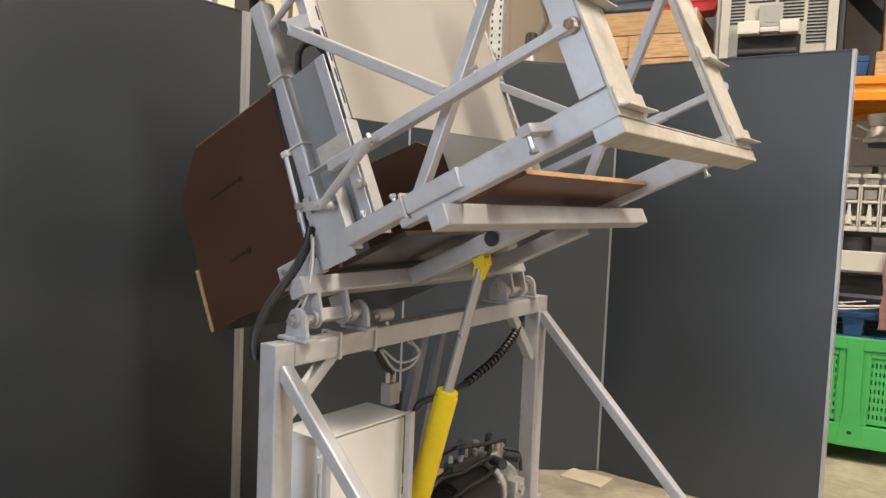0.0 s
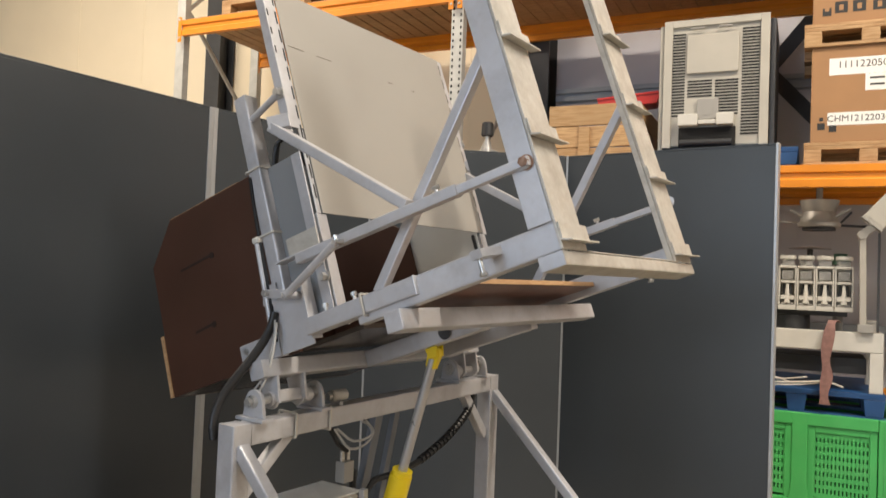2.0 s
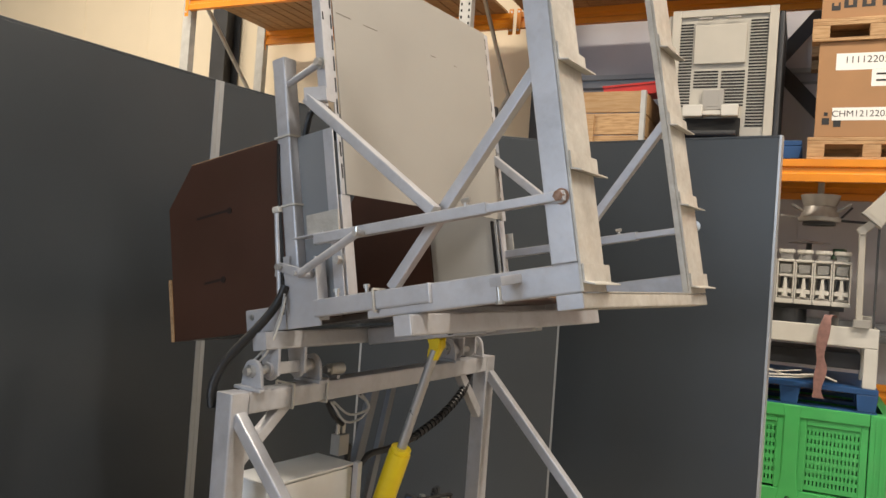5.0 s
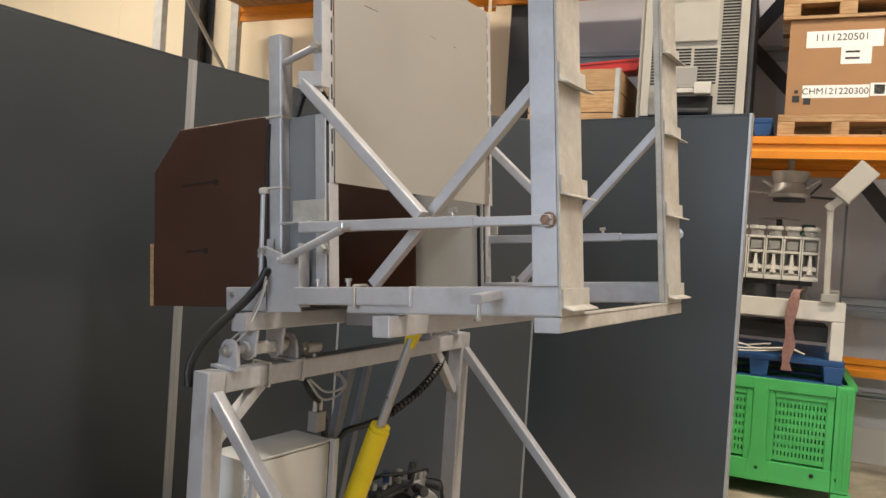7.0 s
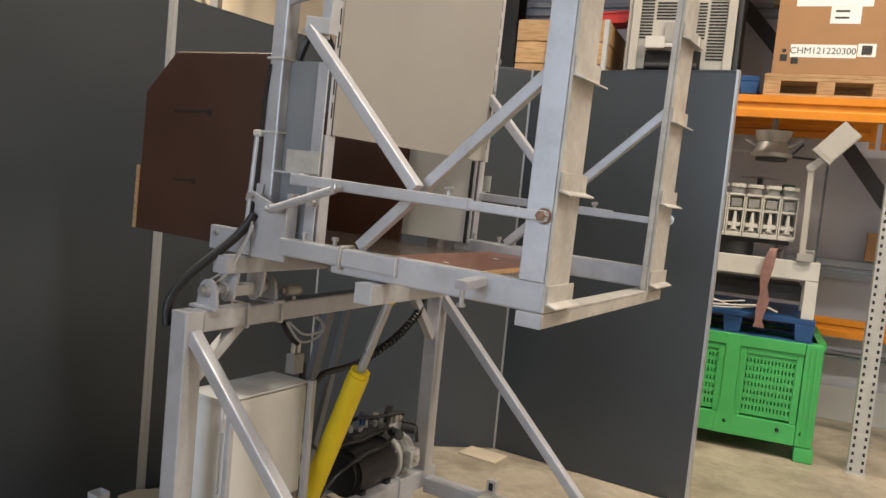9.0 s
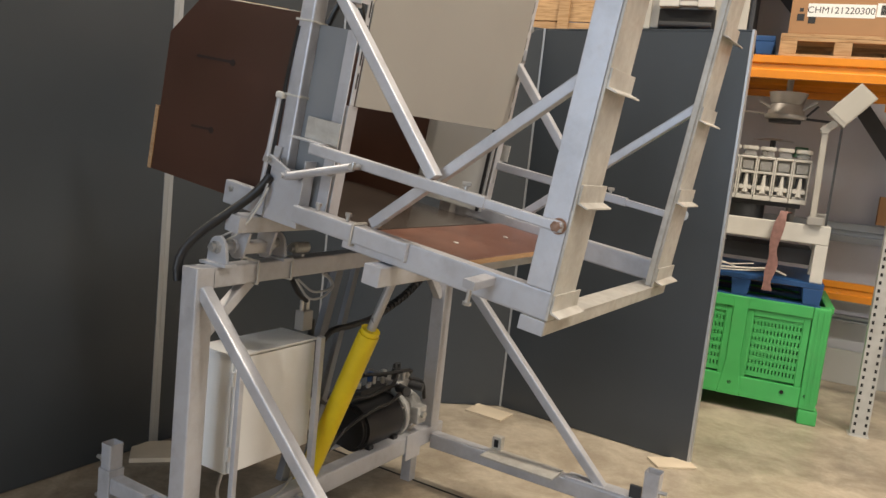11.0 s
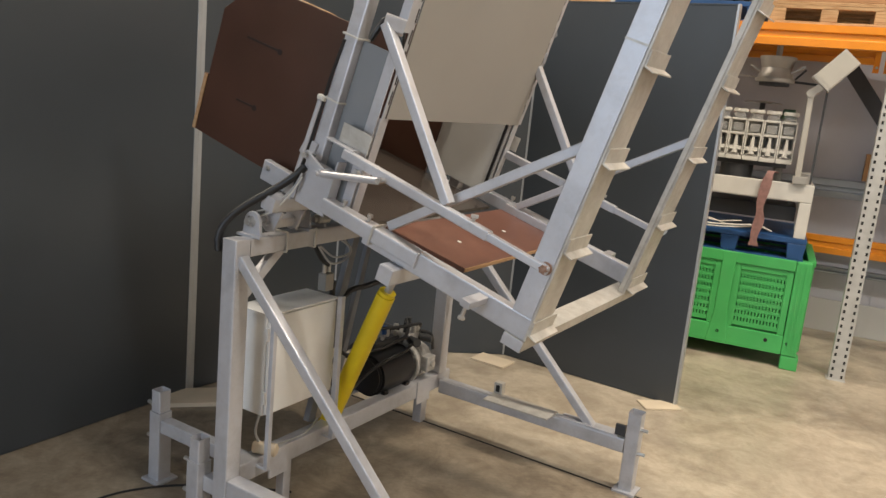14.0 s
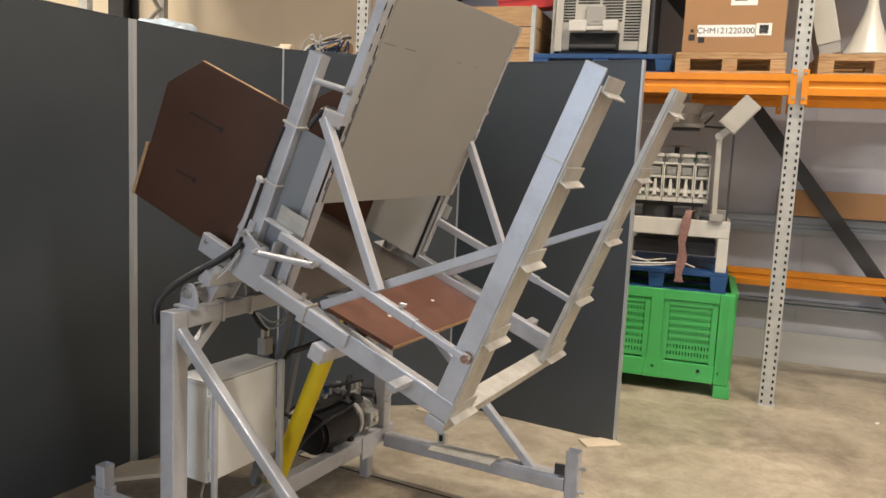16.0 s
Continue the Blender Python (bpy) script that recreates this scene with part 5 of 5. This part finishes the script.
def green_bin():
    w, d, h = 1.06, 1.1, 0.765
    x0, x1 = -w / 2, w / 2
    ob = thing("pallet_bin", RACK @ pose(-0.835, 0.0, 0), "bright green slotted plastic pallet bin on the floor", "pallet bin")
    zb, zt = 0.10, h
    # corner posts with feet, centre post, rims
    for x in (x0, x1 - 0.10):
        for y in (0.0, d - 0.10):
            part("corner_post", box_bm(x, y, zb, x + 0.10, y + 0.10, zt, 0.010), GREEN, ob)
            part("foot", box_bm(x + 0.004, y + 0.004, 0, x + 0.118, y + 0.12, zb - 0.001, 0.010), GREEN, ob)
            for k in (0.030, 0.062):
                part("post_rib", box_bm(x + k, y - 0.006, zb + 0.03, x + k + 0.012, y - 0.0005, zt - 0.02, 0.002), GREEN, ob)
    part("centre_post", prism_bm([(-0.075, zb), (0.075, zb), (0.045, 0.34), (0.045, zt - 0.06), (0.06, zt), (-0.06, zt), (-0.045, zt - 0.06), (-0.045, 0.34)], "y", 0.0, 0.06, 0.006), GREEN, ob)
    part("bottom_band", box_bm(x0 + 0.101, 0.006, zb, x1 - 0.101, 0.05, 0.235, 0.006), GREEN, ob)
    part("rim", box_bm(x0 + 0.101, 0.002, zt - 0.075, x1 - 0.101, 0.055, zt, 0.006), GREEN, ob)
    part("floor_plate", box_bm(x0 + 0.02, 0.06, zb, x1 - 0.02, d - 0.06, zb + 0.03, 0.004), GREEN, ob)
    for x in (-0.30, -0.022, 0.30, 0.44):
        part("drain_hole", rod_bm((x + 0.02, 0.0065, 0.185), (x + 0.02, 0.0, 0.185), 0.013, 12), DARKHOLE, ob)
    # slotted fields on the front

    def slotted(xa, xb, za, zc, nx, nz, axis_side=False, y=0.02):
        # one plate with real slots
        b = bmesh.new()
        px, pz = (xb - xa) / nx, (zc - za) / nz
        xs, zs = [xa], [za - 0.02]
        for k in range(nx):
            xs += [xa + px * (k + 0.30), xa + px * (k + 0.70)]
        for k in range(nz):
            zs += [za + pz * (k + 0.22), za + pz * (k + 0.78)]
        xs.append(xb), zs.append(zc + 0.02)
        grid = [[b.verts.new((x, y, z)) for z in zs] for x in xs]
        for i in range(len(xs) - 1):
            for k in range(len(zs) - 1):
                if not (i % 2 == 1 and k % 2 == 1):
                    b.faces.new((grid[i][k], grid[i + 1][k], grid[i + 1][k + 1], grid[i][k + 1]))
        r = bmesh.ops.extrude_face_region(b, geom=list(b.faces))
        bmesh.ops.translate(b, verts=[v for v in r["geom"] if isinstance(v, bmesh.types.BMVert)], vec=(0, 0.014, 0))
        bmesh.ops.recalc_face_normals(b, faces=b.faces)
        return b
    for xa, xb in ((0.085, 0.385), (-0.385, -0.085)):
        part("slotted_field", slotted(xa, xb, 0.27, 0.63, 14, 7), GREEN, ob)
        part("field_frame", box_bm(xa - 0.04, 0.012, 0.236, xa, 0.05, 0.69, 0.004), GREEN, ob)
        part("field_frame", box_bm(xb, 0.012, 0.236, xb + 0.04, 0.05, 0.69, 0.004), GREEN, ob)
        part("field_band", box_bm(xa, 0.012, 0.65, xb, 0.05, 0.69, 0.004), GREEN, ob)
    # side walls and back
    for x, s in ((x1, 1), (x0, -1)):
        part("side_wall", box_bm(x - (0.03 if s > 0 else 0.0), 0.101, zb, x + (0.03 if s < 0 else 0.0), d - 0.101, zt, 0.004), GREEN, ob)
        for k in range(4):
            y = 0.18 + 0.2 * k
            part("side_rib", box_bm(x + (0.0005 if s > 0 else -0.02), y, zb, x + (0.02 if s > 0 else -0.0005), y + 0.03, zt - 0.02, 0.003), GREEN, ob)
        part("side_rim", box_bm(x - 0.02, 0.10, zt - 0.04, x + 0.022, d - 0.1, zt + 0.002, 0.005), GREEN, ob)
    part("back_wall", box_bm(x0 + 0.101, d - 0.03, zb, x1 - 0.101, d, zt, 0.004), GREEN, ob)


green_bin()
BINTOP = 0.768
plastic_pallet(RACK @ pose(-0.86, 0.02, BINTOP - 0.02), 0.98, 0.95, 0.165, "blue plastic pallet laid on the green bin")
BENCH = BINTOP + 0.146


def dispenser_bench():
    ob = thing("white_bench", RACK @ pose(-0.72, 0.03, BENCH), "white steel bench frame standing on the blue pallet", "bench")
    part("front_rail", box_bm(-0.42, 0, 0.245, 0.335, 0.05, 0.365, 0.006), WHITE, ob)
    part("leg", box_bm(0.26, 0.001, 0.0, 0.335, 0.05, 0.244, 0.006), WHITE, ob)
    part("leg", box_bm(-0.42, 0.001, 0.0, -0.345, 0.05, 0.244, 0.006), WHITE, ob)
    part("side_rail", box_bm(0.286, 0.051, 0.245, 0.335, 0.55, 0.365, 0.006), SHEET, ob)
    part("rear_leg", box_bm(0.27, 0.50, 0.0, 0.335, 0.55, 0.244, 0.006), WHITE, ob)
    part("rear_leg", box_bm(-0.42, 0.50, 0.0, -0.345, 0.55, 0.244, 0.006), WHITE, ob)
    part("top_plate", box_bm(-0.42, 0.051, 0.33, 0.285, 0.55, 0.345, 0.002), DARKSTEEL, ob)
    part("under_tray", box_bm(-0.33, 0.10, 0.10, 0.25, 0.5, 0.2, 0.006), DARKSTEEL, ob)
    z0 = BENCH + 0.347
    for k in range(5):
        x = -1.035 + k * 0.108
        u = thing("dispenser_unit", RACK @ pose(x, 0.10, z0 + 0.135), "clear and white plastic dispenser unit with white cap", "dispenser", "dispenser units")
        part("back_plate", box_bm(-0.050, 0.08, 0, 0.050, 0.10, 0.285, 0.004), WHITE, u)
        part("lower_frame", box_bm(-0.052, 0.0, 0.0, 0.052, 0.079, 0.030, 0.005), WHITE, u)
        part("upper_frame", box_bm(-0.052, 0.0, 0.268, 0.052, 0.079, 0.283, 0.004), WHITE, u)
        part("side_frame", box_bm(-0.052, 0.0, 0.031, -0.043, 0.079, 0.267, 0.002), WHITE, u)
        part("side_frame", box_bm(0.043, 0.0, 0.031, 0.052, 0.079, 0.267, 0.002), WHITE, u)
        smooth(part("cylinder", rod_bm((0, 0.04, 0.284), (0, 0.04, 0.322), 0.040, 18), CLEAR, u, "clear plastic cylinder"))
        smooth(part("cap", rod_bm((0, 0.04, 0.323), (0, 0.04, 0.348), 0.050, 20, bevel=0.004), WHITE, u, "white cap"))
        part("carrier", box_bm(-0.034, 0.006, 0.195, 0.034, 0.06, 0.250, 0.004), CLEAR, u)
        part("cross_plate", box_bm(-0.042, 0.0, 0.172, 0.042, 0.03, 0.188, 0.003), WHITE, u)
        smooth(part("dark_core", rod_bm((-0.018, 0.03, 0.10), (-0.018, 0.03, 0.165), 0.014, 10, 0.008), DARKSTEEL, u))
        smooth(part("dark_core", rod_bm((0.018, 0.03, 0.10), (0.018, 0.03, 0.165), 0.014, 10, 0.008), DARKSTEEL, u))
        smooth(part("nozzle", rod_bm((0, 0.01, 0.045), (0, 0.01, 0.165), 0.020, 10, 0.008), WHITE, u))
        part("nozzle_bar", box_bm(-0.040, -0.004, 0.066, 0.040, 0.004, 0.092, 0.003), WHITE, u)
        part("drip_tray", box_bm(-0.036, 0.002, 0.031, 0.036, 0.05, 0.044, 0.003), SHEET, u)
    c = thing("mixer_carriage", RACK @ pose(-0.88, 0.14, z0), "dark metal carriage under the dispenser units", "carriage")
    part("plate", box_bm(-0.32, 0, 0.105, 0.30, 0.2, 0.134, 0.004), DARKSTEEL, c)
    smooth(part("drum", rod_bm((-0.02, 0.1, 0.001), (-0.02, 0.1, 0.104), 0.11, 24), DARKSTEEL, c))
    smooth(part("pillar", rod_bm((0.25, 0.12, 0.0), (0.25, 0.12, 0.104), 0.03, 14), SHEET, c))
    part("motor_box", box_bm(0.38, 0.02, 0.001, 0.47, 0.14, 0.09, 0.006), SHEET, c)
    g = thing("green_bottle", RACK @ pose(-0.62, 0.26, z0 + 0.135), "dark green bottle behind the dispenser units", "bottle")
    smooth(part("bottle_body", rod_bm((0, 0, 0), (0, 0, 0.30), 0.045, 16, 0.045, bevel=0.012), CLEAR, g))
    smooth(part("bottle_neck", rod_bm((0, 0, 0.301), (0, 0, 0.37), 0.055, 14, 0.04), DARKGREEN, g))
    s = thing("spinner", RACK @ pose(-0.80, 0.30, z0 + 0.135), "thin metal disc on a dark stem", "disc")
    smooth(part("stem", rod_bm((0, 0, 0), (0, 0, 0.40), 0.018, 12), DARKSTEEL, s))
    smooth(part("disc", rod_bm((0, 0, 0.401), (0, 0, 0.418), 0.13, 28, 0.02), STEEL, s))
    f = thing("hopper", RACK @ pose(-0.75, 0.30, 1.94), "round stainless hopper bowl hung under the rack beam", "hopper")
    smooth(part("rim", rod_bm((0, 0, 0.0), (0, 0, 0.028), 0.128, 30, 0.132, bevel=0.004), HOPPERSTEEL, f))
    smooth(part("bowl", rod_bm((0, 0, 0.029), (0, 0, 0.100), 0.118, 30, 0.100, bevel=0.004), HOPPERSTEEL, f))
    smooth(part("collar", rod_bm((0, 0, 0.101), (0, 0, 0.175), 0.100, 30, 0.122, bevel=0.003), HOPPERSTEEL, f))
    smooth(part("under_plate", rod_bm((0, 0, -0.022), (0, 0, -0.001), 0.10, 24), DARKSTEEL, f))
    smooth(part("hanger", rod_bm((0, 0, 0.176), (0, 0, 0.36), 0.02, 12), HOPPERSTEEL, f))
    part("flap", prism_bm([(0.10, 0.06), (0.185, 0.115), (0.175, 0.125), (0.092, 0.075)], "y", -0.05, 0.05, 0.002), HOPPERSTEEL, f)
    part("flap", prism_bm([(-0.10, 0.06), (-0.175, 0.105), (-0.165, 0.115), (-0.092, 0.075)], "y", -0.05, 0.05, 0.002), HOPPERSTEEL, f)
    tube("arm", f, (0.19, 0, 0.10), (0.128, 0, 0.03), 0.02, 0.014, DARKSTEEL)
    tube("side_bar", f, (0.13, 0.03, 0.015), (0.36, 0.05, 0.005), 0.012, 0.016, DARKSTEEL)
    tube("side_bar", f, (-0.45, 0.0, 0.05), (-0.13, 0.0, 0.03), 0.01, 0.012, STEEL)


dispenser_bench()


def arm_lamp():
    ob = thing("arm_lamp", RACK @ pose(-0.50, -0.03, BENCH + 0.367), "beige metal box lamp on a grey post", "lamp")
    tube("post", ob, (0, 0.05, 0), (-0.01, 0.05, 0.575), 0.036, 0.036, LAMPGREY)
    part("post_base", box_bm(-0.03, 0.03, -0.001, 0.06, 0.08, 0.05, 0.004), SHEET, ob)
    smooth(part("elbow", rod_bm((-0.012, 0.02, 0.595), (-0.012, 0.08, 0.595), 0.032, 6, bevel=0.004), LAMPGREY, ob))
    tube("neck", ob, (-0.005, 0.05, 0.60), (0.055, 0.05, 0.655), 0.04, 0.05, LAMPGREY)
    tube("lamp_head", ob, (0.034, 0.03, 0.66), (0.19, 0.03, 0.84), 0.12, 0.135, LAMPGREY, label="slanted rectangular lamp head")
    part("head_rim", tube_bm((0.029, 0.03, 0.654), (0.0335, 0.03, 0.6594), 0.128, 0.143, bevel=0.001), SHEET, ob)
    part("head_lens", tube_bm((0.045, -0.0315, 0.672), (0.180, -0.0315, 0.828), 0.002, 0.115, bevel=0.0005), MACHINE, ob)
    tube("rear_rod", ob, (0.085, 0.14, 0.0), (0.085, 0.14, 0.62), 0.014, 0.014, DARKSTEEL)


arm_lamp()


def hanging_strap():
    b = bmesh.new()
    line = curve_pts([(0.02, 0.10, 1.33), (0.0, 0.02, 1.345), (-0.015, -0.012, 1.29), (-0.035, -0.018, 1.12), (-0.025, -0.016, 1.02), (-0.04, -0.02, 0.90), (-0.035, -0.018, 0.83)], 6)
    rows = []
    for k, p in enumerate(line):
        w = 0.028 + 0.006 * math.sin(k * 0.55)
        rows.append([b.verts.new(p + Vector((dx * w, dy, 0))) for dx, dy in ((-1, 0), (0, -0.004), (1, 0), (1, 0.008), (-1, 0.008))])
    for a, c in zip(rows, rows[1:]):
        for k in range(5):
            b.faces.new((a[k], a[(k + 1) % 5], c[(k + 1) % 5], c[k]))
    b.faces.new(rows[0]), b.faces.new(rows[-1])
    bmesh.ops.recalc_face_normals(b, faces=b.faces)
    ob = smooth(part("hanging_strap", b, STRAP), 50)
    ob.matrix_world = RACK @ pose(-0.665, -0.002, 0)
    tagged(ob, "dull pink lashing strap hanging over the white bench", "strap")


hanging_strap()
ob = part("green_plastic_strip", box_bm(-1.105, 0.05, BENCH + 0.14, -1.072, 0.075, BENCH + 0.56, 0.004), GREEN)
ob.matrix_world = RACK
tagged(ob, "upright bright green plastic strip beside the dispenser units", "plastic strip")
for pts, r in (([(-1.28, -0.02, 1.30), (-1.24, -0.03, 1.08), (-1.14, -0.035, 1.0), (-1.0, -0.03, 0.98), (-0.90, 0.0, 0.95)], 0.005), ([(-1.18, -0.02, 1.28), (-1.24, -0.025, 1.16), (-1.16, -0.03, 1.02), (-0.98, -0.03, 0.97), (-0.80, -0.02, 0.99)], 0.004), ([(-1.30, -0.02, 1.20), (-1.22, -0.03, 1.02), (-1.05, -0.03, 0.95), (-0.85, -0.02, 0.955), (-0.70, -0.01, 0.97), (-0.60, 0.02, 0.94)], 0.006), ([(-1.30, -0.02, 1.02), (-1.2, -0.03, 0.94), (-1.0, -0.035, 0.93), (-0.85, -0.02, 0.94), (-0.72, 0.0, 0.96)], 0.005)):
    cable("white_cable", pts, r, WHITE, "thin white cable drooping under the white bench", RACK)

# plank lying on the wall rail beyond the racking
ob = part("long_board", box_bm(0.0, WALL_Y - 0.16, 1.285, 2.9, WALL_Y - 0.10, 1.50, 0.004), CARTON)
ob.matrix_world = RACK
tagged(ob, "brown board leaning on the rail of the grey wall", "board")

# scraps on the floor
for x, y, c in ((3.9, 3.9, BLUE), (3.75, 3.95, PAPER), (0.25, 2.35, CARTON)):
    s = part("floor_scrap", box_bm(-0.018, -0.010, 0, 0.018, 0.010, 0.008, 0.002), c)
    s.matrix_world = pose(x, y, 0, 0, 0, 30)
    tagged(s, "small scrap lying on the concrete floor", "scrap", "floor scraps")

structure("floor_joint", box_bm(-0.5, 1.385, -0.02, 6, 1.397, 0.0012, 0), DARKHOLE, BASE, "dark joint line in the concrete floor", "floor joint")


# ---- what moves ----
def motions():
    steps = [0.5 * k for k in range(33)]
    walk(cradle, [(t, BASE @ pose(PIV_X, 0, PIV_Z, 0, -tilt(t), 0)) for t in steps])
    rows_b, rows_r = [], []
    for t in steps:
        u, w = cyl_end(t)
        a = math.degrees(math.atan2(u, w))
        rows_b.append((t, pose(0, 0, 0, 0, a, 0)))
        rows_r.append((t, pose(u, 0, w, 0, a, 0)))
    walk(barrel, rows_b)
    walk(piston, rows_r)
    whole = [2.0 * k for k in range(9)]
    lines = {t: hose_line(t) for t in whole}
    for k, link in enumerate(links):
        walk(link, [(t, along(lines[t][k], lines[t][k + 1], (0, 1, 0))) for t in whole])


motions()
